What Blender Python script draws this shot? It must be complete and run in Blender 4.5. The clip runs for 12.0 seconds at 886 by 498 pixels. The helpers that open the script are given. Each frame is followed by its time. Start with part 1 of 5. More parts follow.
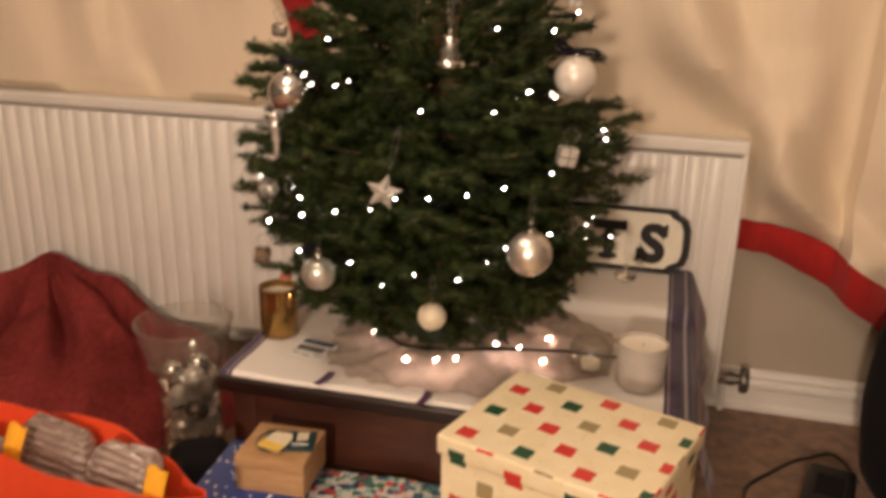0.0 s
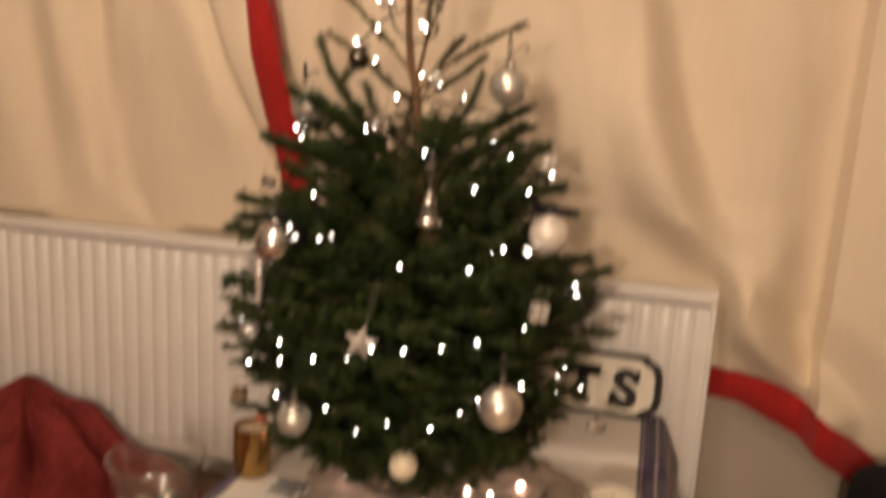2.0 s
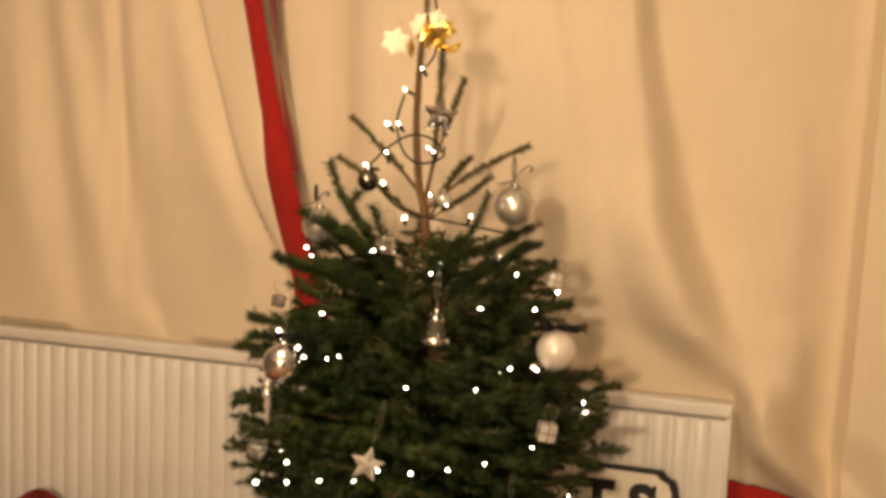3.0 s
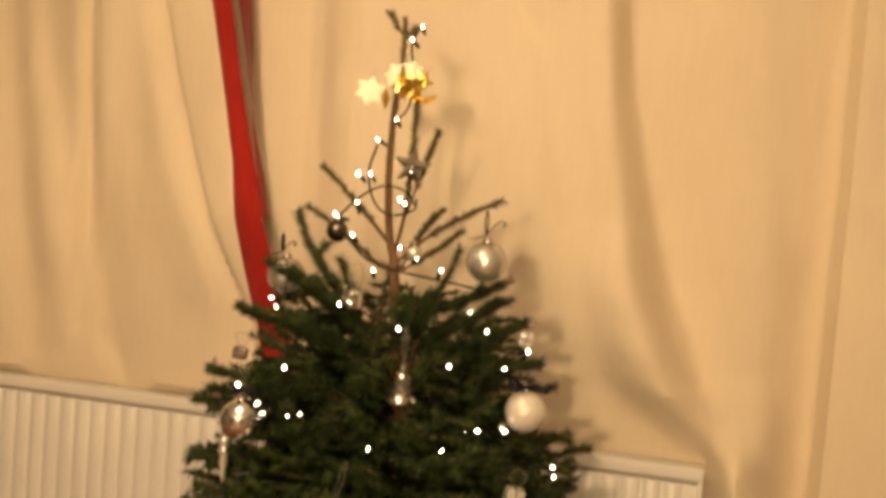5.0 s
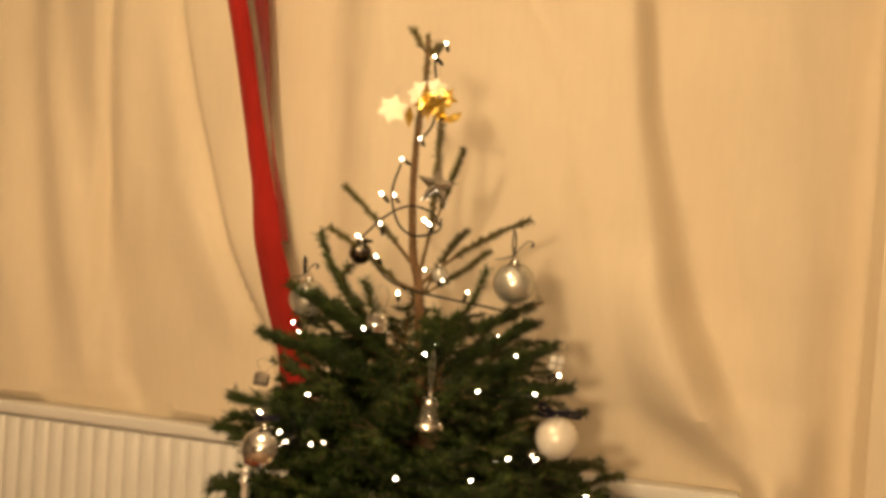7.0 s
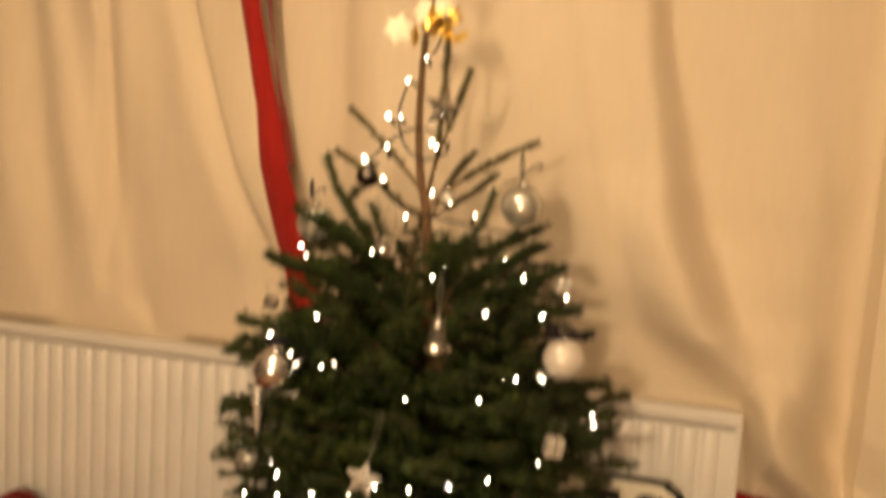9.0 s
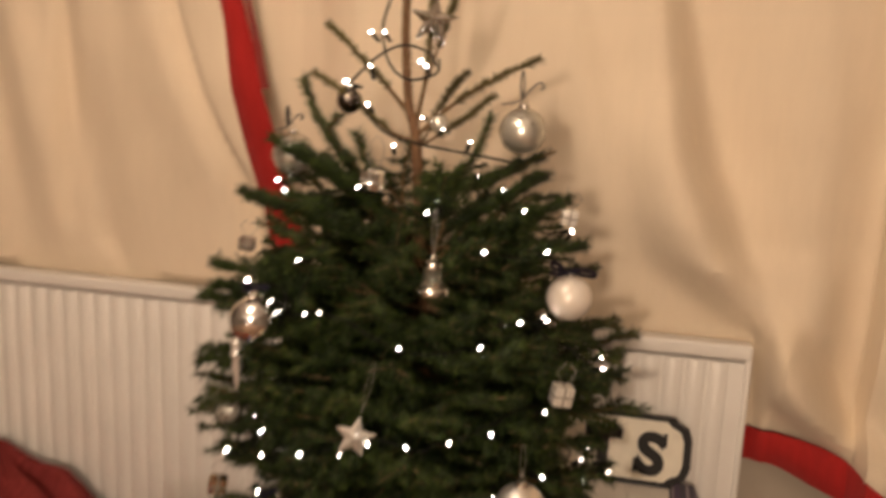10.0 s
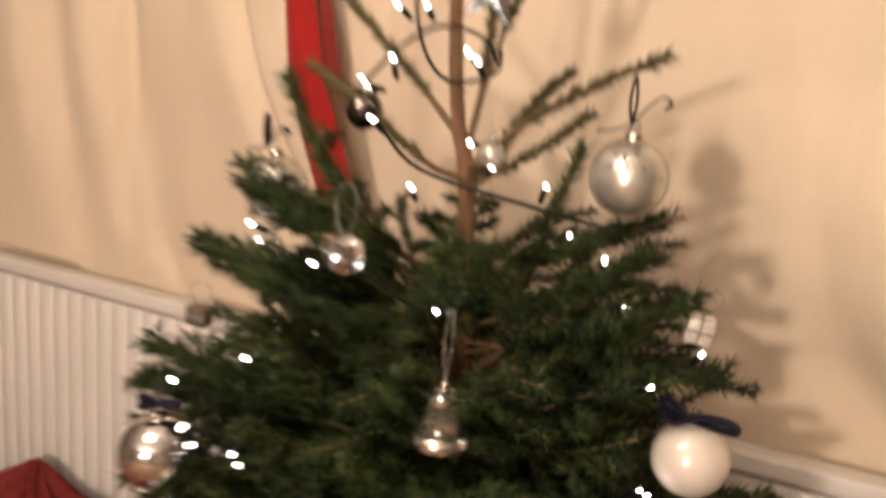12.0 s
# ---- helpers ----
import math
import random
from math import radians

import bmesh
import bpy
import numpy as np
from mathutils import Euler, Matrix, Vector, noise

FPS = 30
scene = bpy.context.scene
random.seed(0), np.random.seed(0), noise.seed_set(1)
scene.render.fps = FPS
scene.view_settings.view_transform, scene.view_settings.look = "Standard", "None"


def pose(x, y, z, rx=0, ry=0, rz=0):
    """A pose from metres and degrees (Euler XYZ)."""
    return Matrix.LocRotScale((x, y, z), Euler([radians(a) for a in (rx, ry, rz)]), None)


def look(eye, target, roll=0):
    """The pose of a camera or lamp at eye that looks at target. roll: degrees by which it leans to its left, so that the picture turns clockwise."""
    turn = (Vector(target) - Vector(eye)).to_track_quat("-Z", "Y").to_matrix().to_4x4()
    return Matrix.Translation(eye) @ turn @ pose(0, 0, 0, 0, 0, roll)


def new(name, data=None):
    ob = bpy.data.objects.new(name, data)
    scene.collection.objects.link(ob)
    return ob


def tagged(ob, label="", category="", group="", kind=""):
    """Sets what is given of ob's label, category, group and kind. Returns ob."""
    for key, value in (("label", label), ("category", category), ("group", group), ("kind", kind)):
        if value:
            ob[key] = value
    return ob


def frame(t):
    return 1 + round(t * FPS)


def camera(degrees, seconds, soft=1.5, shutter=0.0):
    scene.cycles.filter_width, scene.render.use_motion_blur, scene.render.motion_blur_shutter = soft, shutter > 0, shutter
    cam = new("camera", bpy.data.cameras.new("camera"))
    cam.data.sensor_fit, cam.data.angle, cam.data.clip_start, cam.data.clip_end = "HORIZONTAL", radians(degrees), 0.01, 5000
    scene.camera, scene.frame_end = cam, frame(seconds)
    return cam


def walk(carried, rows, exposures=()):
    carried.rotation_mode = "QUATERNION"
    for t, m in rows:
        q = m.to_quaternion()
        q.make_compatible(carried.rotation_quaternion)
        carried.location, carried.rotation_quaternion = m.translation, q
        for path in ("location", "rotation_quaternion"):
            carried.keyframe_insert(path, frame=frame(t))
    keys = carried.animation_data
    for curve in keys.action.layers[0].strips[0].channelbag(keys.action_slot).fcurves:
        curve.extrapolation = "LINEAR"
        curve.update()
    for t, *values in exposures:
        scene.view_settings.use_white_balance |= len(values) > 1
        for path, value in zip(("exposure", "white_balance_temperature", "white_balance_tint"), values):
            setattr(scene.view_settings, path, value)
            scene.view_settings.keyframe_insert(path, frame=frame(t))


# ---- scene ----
cam = camera(55.12, 12.0, soft=3.8, shutter=1.6)
PATH = [
    (0, (0.0005, 0.0001, 1.1852), (-0.4643, 1.8325, 0.5322), 1.30),
    (0.5, (-0.0023, -0.0183, 1.1959), (-0.4791, 1.8025, 0.5197), 1.99),
    (1, (0.0001, -0.0208, 1.2128), (-0.4792, 1.8149, 0.5799), 2.02),
    (1.5, (0.0099, -0.0240, 1.2299), (-0.4618, 1.8389, 0.6759), 2.66),
    (2, (0.0193, -0.0288, 1.2624), (-0.4355, 1.8790, 0.8704), 3.28),
    (2.5, (0.0351, -0.0352, 1.2913), (-0.4382, 1.8890, 1.0205), 2.85),
    (3, (0.0423, -0.0367, 1.3065), (-0.4750, 1.8878, 1.1365), 2.64),
    (3.5, (0.0363, -0.0209, 1.3064), (-0.4614, 1.9078, 1.1262), 3.20),
    (5.5, (0.0362, 0.0083, 1.3373), (-0.4263, 1.9536, 1.2972), 4.43),
    (6, (0.0271, 0.0169, 1.3485), (-0.4843, 1.9491, 1.2788), 4.01),
    (6.5, (0.0204, 0.0309, 1.3137), (-0.4827, 1.9666, 1.3069), 3.88),
    (8.5, (-0.0325, 0.0623, 1.3208), (-0.5403, 1.9961, 1.2683), 3.37),
    (9, (0.0033, 0.0480, 1.3161), (-0.5000, 1.9742, 1.1258), 3.51),
    (9.5, (-0.0037, 0.0848, 1.3041), (-0.5126, 1.9951, 1.0013), 3.41),
    (10, (-0.0508, 0.1855, 1.3173), (-0.5009, 2.0987, 0.9471), 2.50),
    (10.5, (-0.0692, 0.2799, 1.3259), (-0.4701, 2.2064, 0.9684), 1.22),
    (11, (-0.0298, 0.4326, 1.3536), (-0.5357, 2.3506, 1.0987), 4.70),
    (11.5, (-0.0311, 0.6184, 1.3583), (-0.8478, 2.4151, 1.0339), 6.62),
    (12, (-0.0467, 0.7646, 1.3492), (-0.9092, 2.5173, 0.9200), 4.83),
]
EXPOSURES = [
    (0.0, 0.08, 6100, 20),
    (1.5, 0.03, 6100, 20),
    (2.0, -0.03, 6150, 19),
    (2.5, 0.06, 6250, 18),
    (3.0, 0.11, 7050, 13),
    (3.5, 0.11, 7150, 12),
    (6.0, 0.14, 8000, 8),
    (6.5, 0.12, 8000, 8),
    (8.5, 0.10, 7750, 10),
    (9.0, 0.07, 7550, 12),
    (9.5, 0.01, 6450, 18),
    (10.5, 0.09, 6050, 18),
    (11.0, 0.25, 6550, 18),
    (11.5, 0.27, 6250, 18),
    (12.0, 0.40, 5650, 18),
]
walk(cam, [(t, look(eye, target, roll)) for t, eye, target, roll in PATH], EXPOSURES)

# ---- world and large lights ----
world = bpy.data.worlds.new("night")
scene.world = world
world.use_nodes = True
world.node_tree.nodes["Background"].inputs[0].default_value = (0.012, 0.012, 0.018, 1)
world.node_tree.nodes["Background"].inputs[1].default_value = 1.0


def bulb_lamp(name, place, watts, size, colour):
    data = bpy.data.lights.new(name, "POINT")
    data.energy, data.shadow_soft_size, data.color = watts, size, colour
    ob = new(name, data)
    ob.location = place
    return ob


WARM = (1.0, 0.76, 0.50)
PENDANT = (-0.62, 0.66, 2.12)
STANDING = (-0.20, -1.9, 1.48)
bulb_lamp("standing_bulb_light", STANDING, 215.0, 0.085, WARM)


# ---- materials ----
def nodes_of(name):
    m = bpy.data.materials.new(name)
    m.use_nodes = True
    return m, m.node_tree.nodes, m.node_tree.links, m.node_tree.nodes["Principled BSDF"]


def ramp(n, l, src, stops):
    r = n.new("ShaderNodeValToRGB")
    e = r.color_ramp.elements
    while len(e) < len(stops):
        e.new(0.5)
    for k, (p, c) in enumerate(stops):
        e[k].position, e[k].color = p, (*c, 1)
    l.new(src, r.inputs[0])
    return r.outputs[0]


def noise_tex(n, l, scale, detail=4.0, coord="Object", stretch=(1, 1, 1), rough=0.55):
    c = n.new("ShaderNodeTexCoord")
    mp = n.new("ShaderNodeMapping")
    mp.inputs["Scale"].default_value = stretch
    l.new(c.outputs[coord], mp.inputs[0])
    t = n.new("ShaderNodeTexNoise")
    t.inputs["Scale"].default_value, t.inputs["Detail"].default_value, t.inputs["Roughness"].default_value = scale, detail, rough
    l.new(mp.outputs[0], t.inputs["Vector"])
    return t.outputs["Fac"]


def bump(n, l, b, src, strength, distance):
    k = n.new("ShaderNodeBump")
    k.inputs["Strength"].default_value, k.inputs["Distance"].default_value = strength, distance
    l.new(src, k.inputs["Height"])
    l.new(k.outputs[0], b.inputs["Normal"])
    return k


def mix(n, l, fac, a, b, mode="MIX"):
    m = n.new("ShaderNodeMix")
    m.data_type, m.blend_type = "RGBA", mode
    for k, v in ((0, fac), (6, a), (7, b)):
        if hasattr(v, "is_linked"):
            l.new(v, m.inputs[k])
        elif k == 0:
            m.inputs[0].default_value = v
        else:
            m.inputs[k].default_value = (*v, 1)
    return m.outputs[2]


def math_node(n, l, op, a, b=0.0):
    m = n.new("ShaderNodeMath")
    m.operation = op
    for k, v in ((0, a), (1, b)):
        if hasattr(v, "is_linked"):
            l.new(v, m.inputs[k])
        else:
            m.inputs[k].default_value = v
    return m.outputs[0]


def plain(name, colour, rough=0.5, metal=0.0, vary=0.12, scale=14.0, relief=0.0, fine=300.0, sheen=0.0, coat=0.0, spec=0.5):
    """A surface with soft variation at a large and a small scale."""
    m, n, l, b = nodes_of(name)
    big, small = noise_tex(n, l, scale, 3), noise_tex(n, l, fine, 2)
    f = math_node(n, l, "ADD", math_node(n, l, "MULTIPLY", big, 0.65), math_node(n, l, "MULTIPLY", small, 0.35))
    lo = tuple(c * (1 - vary) for c in colour)
    hi = tuple(min(1, c * (1 + vary)) for c in colour)
    l.new(ramp(n, l, f, [(0.3, lo), (0.7, hi)]), b.inputs["Base Color"])
    b.inputs["Roughness"].default_value, b.inputs["Metallic"].default_value = rough, metal
    b.inputs["Specular IOR Level"].default_value = spec
    b.inputs["Sheen Weight"].default_value, b.inputs["Coat Weight"].default_value = sheen, coat
    if relief:
        bump(n, l, b, f, 0.6, relief)
    return m


def cloth(name, colour, weave=900.0, vary=0.15, relief=0.0006, rough=0.9):
    """Woven cloth: crossed thread waves, slubs and soft stains."""
    m, n, l, b = nodes_of(name)
    c = n.new("ShaderNodeTexCoord")
    waves = []
    for axis in ("X", "Z"):
        w = n.new("ShaderNodeTexWave")
        w.bands_direction = axis
        w.inputs["Scale"].default_value, w.inputs["Distortion"].default_value = weave / 6.28, 1.5
        l.new(c.outputs["Object"], w.inputs[0])
        waves.append(w.outputs["Fac"])
    threads = math_node(n, l, "MAXIMUM", *waves)
    stain = noise_tex(n, l, 3.0, 5)
    slub = noise_tex(n, l, 60.0, 2, stretch=(1, 1, 0.15))
    f = math_node(n, l, "ADD", math_node(n, l, "MULTIPLY", stain, 0.6), math_node(n, l, "MULTIPLY", slub, 0.4))
    base = ramp(n, l, f, [(0.3, tuple(v * (1 - vary) for v in colour)), (0.7, tuple(min(1, v * (1 + vary * 0.6)) for v in colour))])
    l.new(mix(n, l, math_node(n, l, "MULTIPLY", threads, 0.10), base, tuple(v * 0.6 for v in colour)), b.inputs["Base Color"])
    b.inputs["Roughness"].default_value = rough
    b.inputs["Sheen Weight"].default_value = 0.15
    b.inputs["Specular IOR Level"].default_value = 0.2
    bump(n, l, b, math_node(n, l, "ADD", threads, math_node(n, l, "MULTIPLY", slub, 2.0)), 0.4, relief)
    return m


def glass(name, tint=(0.97, 0.96, 0.93), rough=0.03, ior=1.45):
    m, n, l, b = nodes_of(name)
    b.inputs["Base Color"].default_value = (*tint, 1)
    b.inputs["Transmission Weight"].default_value = 1.0
    b.inputs["IOR"].default_value = ior
    smear = noise_tex(n, l, 30.0, 3)
    l.new(ramp(n, l, smear, [(0.4, (rough,) * 3), (0.8, (rough + 0.06,) * 3)]), b.inputs["Roughness"])
    return m


def thin_glass(name, haze):
    """Thin clear glass with smears and sheen painted in as a faint pale haze: light passes straight on, the surface
    shines.
    """
    m, n, l, b = nodes_of(name)
    b.inputs["Base Color"].default_value = (0.62, 0.57, 0.50, 1)
    b.inputs["Roughness"].default_value = 0.5
    clear = n.new("ShaderNodeBsdfTransparent")
    clear.inputs[0].default_value = (0.95, 0.95, 0.93, 1)
    shine = n.new("ShaderNodeBsdfGlossy")
    shine.inputs["Roughness"].default_value = 0.06
    facing = n.new("ShaderNodeLayerWeight")
    facing.inputs["Blend"].default_value = 0.5
    edge = math_node(n, l, "ADD", math_node(n, l, "MULTIPLY", math_node(n, l, "POWER", facing.outputs["Facing"], 3.0), 0.55), 0.04)
    film = math_node(n, l, "MULTIPLY", noise_tex(n, l, 16.0, 4), 2.0 * haze)
    hazed, glossy = n.new("ShaderNodeMixShader"), n.new("ShaderNodeMixShader")
    l.new(film, hazed.inputs[0])
    l.new(clear.outputs[0], hazed.inputs[1])
    l.new(b.outputs[0], hazed.inputs[2])
    l.new(edge, glossy.inputs[0])
    l.new(hazed.outputs[0], glossy.inputs[1])
    l.new(shine.outputs[0], glossy.inputs[2])
    l.new(glossy.outputs[0], next(k for k in n if k.bl_idname == "ShaderNodeOutputMaterial").inputs[0])
    return m


def glow(name, colour, strength):
    m, n, l, b = nodes_of(name)
    b.inputs["Base Color"].default_value = (*colour, 1)
    b.inputs["Emission Color"].default_value = (*colour, 1)
    b.inputs["Emission Strength"].default_value = strength
    return m


def uneven(m, low, high):
    """Bulbs of one string differ in strength."""
    n, l = m.node_tree.nodes, m.node_tree.links
    info = n.new("ShaderNodeObjectInfo")
    span = n.new("ShaderNodeMapRange")
    span.inputs["To Min"].default_value, span.inputs["To Max"].default_value = low, high
    l.new(info.outputs["Random"], span.inputs["Value"])
    l.new(span.outputs[0], n["Principled BSDF"].inputs["Emission Strength"])


def wood(name, dark, light, scale=9.0, axis=(1, 8, 8), rough=0.45, coat=0.0):
    m, n, l, b = nodes_of(name)
    grain = noise_tex(n, l, scale, 6, stretch=axis, rough=0.65)
    fine = noise_tex(n, l, scale * 14, 3, stretch=axis)
    f = math_node(n, l, "ADD", math_node(n, l, "MULTIPLY", grain, 0.75), math_node(n, l, "MULTIPLY", fine, 0.25))
    l.new(ramp(n, l, f, [(0.32, dark), (0.5, tuple((a + c) / 2 for a, c in zip(dark, light))), (0.68, light)]), b.inputs["Base Color"])
    b.inputs["Roughness"].default_value, b.inputs["Coat Weight"].default_value = rough, coat
    bump(n, l, b, f, 0.3, 0.0006)
    return m


M = {}
# Darkened colour of the unseen walls: less bounced light, darker mirror reflections.
M["wall_dim"] = plain("low_bounce_wall", (0.17, 0.145, 0.12), 0.85, vary=0.08, scale=5, relief=0.0006, fine=220)
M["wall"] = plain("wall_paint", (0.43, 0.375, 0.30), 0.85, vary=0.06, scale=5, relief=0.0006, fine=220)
M["ceiling"] = plain("ceiling_paint", (0.66, 0.64, 0.60), 0.9, vary=0.04, relief=0.0005)
M["skirting"] = plain("gloss_white_paint", (0.74, 0.72, 0.67), 0.35, vary=0.06, scale=8, relief=0.0004)
M["radiator"] = plain("radiator_enamel", (0.76, 0.74, 0.70), 0.32, vary=0.05, scale=6, relief=0.0003)
M["carpet"] = plain("brown_carpet", (0.20, 0.115, 0.065), 0.95, vary=0.5, scale=28, relief=0.006, fine=320, sheen=0.2)
M["curtain"] = cloth("cream_curtain", (0.80, 0.69, 0.53), vary=0.05)
M["trim"] = cloth("red_curtain_border", (0.37, 0.018, 0.015), vary=0.28)
M["red_throw"] = cloth("maroon_throw", (0.215, 0.036, 0.034), weave=260, vary=0.55, relief=0.003)
M["red_throw"].node_tree.nodes["Principled BSDF"].inputs["Sheen Weight"].default_value = 0.0
M["red_throw"].node_tree.nodes["Principled BSDF"].inputs["Specular IOR Level"].default_value = 0.05
M["bark"] = wood("fir_bark", (0.075, 0.038, 0.018), (0.21, 0.112, 0.050), 30, (6, 6, 1), 0.85)
M["twig"] = plain("twig_bark", (0.15, 0.095, 0.045), 0.85, vary=0.35, scale=60, relief=0.001)
M["black_plastic"] = plain("black_plastic", (0.012, 0.012, 0.014), 0.4, vary=0.3, relief=0.0002)
M["cable"] = plain("dark_green_cable", (0.005, 0.006, 0.004), 0.6, vary=0.2, spec=0.2)
M["black_cloth"] = cloth("black_cloth", (0.006, 0.006, 0.008), weave=600)
M["black_cloth"].node_tree.nodes["Principled BSDF"].inputs["Sheen Weight"].default_value = 0.02
M["ribbon"] = plain("navy_satin_ribbon", (0.008, 0.008, 0.020), 0.5, vary=0.3, spec=0.25)
M["string"] = plain("silver_thread", (0.26, 0.25, 0.22), 0.4, metal=0.2)
M["chrome"] = plain("mirror_silver", (0.80, 0.80, 0.80), 0.045, metal=1.0, vary=0.03)
M["dark_chrome"] = plain("smoked_mirror", (0.16, 0.14, 0.12), 0.07, metal=1.0, vary=0.08)
M["bronze_chrome"] = plain("bronze_foil", (0.58, 0.48, 0.36), 0.25, metal=1.0, vary=0.15)
M["satin_silver"] = plain("satin_silver", (0.78, 0.73, 0.66), 0.36, metal=0.9, vary=0.05, scale=30)
M["pearl"] = plain("pearl_white", (0.76, 0.70, 0.62), 0.25, metal=0.10, vary=0.04, scale=30, coat=0.5)
M["cream"] = plain("cream_satin", (0.76, 0.69, 0.52), 0.32, vary=0.05, scale=40, coat=0.25)
M["flake_silver"] = plain("flake_silver", (0.95, 0.94, 0.92), 0.30, metal=0.80, vary=0.08, scale=80)
M["taupe_foil"] = plain("taupe_foil", (0.20, 0.16, 0.13), 0.3, metal=0.6, vary=0.2, scale=60)
M["silver_cap"] = plain("silver_cap", (0.70, 0.67, 0.62), 0.2, metal=1.0, vary=0.1)
M["foil"] = plain("silver_foil", (0.92, 0.91, 0.89), 0.14, metal=1.0, vary=0.1, scale=50, relief=0.002)
M["silver_glitter"] = plain("silver_glitter", (0.80, 0.76, 0.68), 0.3, metal=0.45, vary=0.4, scale=200, relief=0.002, fine=900)
M["gold"] = plain("gold_foil", (0.86, 0.62, 0.17), 0.30, metal=1.0, vary=0.15, scale=60, relief=0.002)
M["cream_star"] = plain("cream_star_card", (0.84, 0.79, 0.62), 0.5, vary=0.08)
M["white_felt"] = plain("silver_white_felt", (0.58, 0.55, 0.50), 0.30, metal=0.45, vary=0.15, scale=60, relief=0.001)
M["glass"] = glass("clear_glass")
M["vase_glass"] = thin_glass("smeared_vase_glass", 0.055)
M["bell_glass"] = thin_glass("bell_glass", 0.035)
M["bauble_glass"] = thin_glass("thin_bauble_glass", 0.02)
M["amber_glass"] = plain("gold_lustre_glass", (0.36, 0.22, 0.07), 0.12, metal=0.85, vary=0.5, scale=26)
M["wax"] = plain("ivory_wax", (0.84, 0.78, 0.64), 0.45, vary=0.03)
M["frost_glass"] = plain("frosted_white_glass", (0.50, 0.46, 0.41), 0.22, vary=0.16, coat=0.4)
M["mahogany"] = wood("mahogany", (0.026, 0.008, 0.005), (0.080, 0.026, 0.012), 6, (1, 7, 7), 0.4, 0.2)
M["mahogany_edge"] = wood("dark_mahogany_edge", (0.008, 0.004, 0.004), (0.020, 0.009, 0.007), 6, (1, 7, 7), 0.35, 0.3)
M["pine"] = wood("pale_pine", (0.36, 0.20, 0.085), (0.56, 0.36, 0.18), 16, (1, 1, 9), 0.55)
M["sign_white"] = plain("sign_cream_enamel", (0.70, 0.66, 0.54), 0.45, vary=0.1, scale=30, relief=0.0006)
M["sign_black"] = plain("sign_black_paint", (0.010, 0.009, 0.009), 0.6, vary=0.3, relief=0.0004, spec=0.3)
M["voile"] = cloth("taupe_voile", (0.46, 0.36, 0.28), weave=1500, vary=0.25)
M["voile"].node_tree.nodes["Principled BSDF"].inputs["Alpha"].default_value = 0.55
M["pot"] = plain("dark_green_pot", (0.010, 0.022, 0.012), 0.4, vary=0.3)
M["card_yellow"] = plain("yellow_card", (0.80, 0.55, 0.08), 0.55, vary=0.05)
M["card_cream"] = plain("cream_card", (0.74, 0.66, 0.48), 0.6, vary=0.08)
M["card_teal"] = plain("dark_teal_card", (0.012, 0.045, 0.055), 0.4, vary=0.15)
M["card_white"] = plain("white_card", (0.78, 0.77, 0.74), 0.5, vary=0.05)
M["ink"] = plain("grey_print", (0.12, 0.115, 0.11), 0.6, vary=0.1)
M["ink_blue"] = plain("blue_print", (0.05, 0.08, 0.16), 0.5, vary=0.1)
M["purple"] = cloth("purple_stripe", (0.075, 0.022, 0.085), weave=900)
M["bag_red"] = plain("red_orange_bag", (0.80, 0.075, 0.018), 0.42, vary=0.12, scale=9, relief=0.004, fine=60, coat=0.15)
M["bag_blue"] = plain("navy_bag_print", (0.012, 0.030, 0.13), 0.45, vary=0.12)
M["bag_white"] = plain("white_bag_print", (0.74, 0.70, 0.66), 0.45, vary=0.06)
M["bag_yellow"] = plain("yellow_webbing", (0.86, 0.42, 0.015), 0.6, vary=0.1, scale=120, relief=0.001)
M["brass"] = plain("nickel_valve", (0.55, 0.50, 0.44), 0.25, metal=1.0, vary=0.1)
M["pewter"] = plain("dull_grey_metal", (0.16, 0.145, 0.13), 0.35, metal=0.7, vary=0.2)
M["pink_wax"] = plain("coral_glass", (0.62, 0.20, 0.12), 0.3, vary=0.1)


def needle_material(name, stops):
    m, n, l, b = nodes_of(name)
    g = n.new("ShaderNodeNewGeometry")
    patch = noise_tex(n, l, 15.0, 3)
    f = math_node(n, l, "ADD", math_node(n, l, "MULTIPLY", g.outputs["Random Per Island"], 0.45), math_node(n, l, "MULTIPLY", patch, 0.62))
    c = ramp(n, l, f, stops)
    l.new(c, b.inputs["Base Color"])
    b.inputs["Roughness"].default_value = 0.45
    b.inputs["Specular IOR Level"].default_value = 0.25
    return m


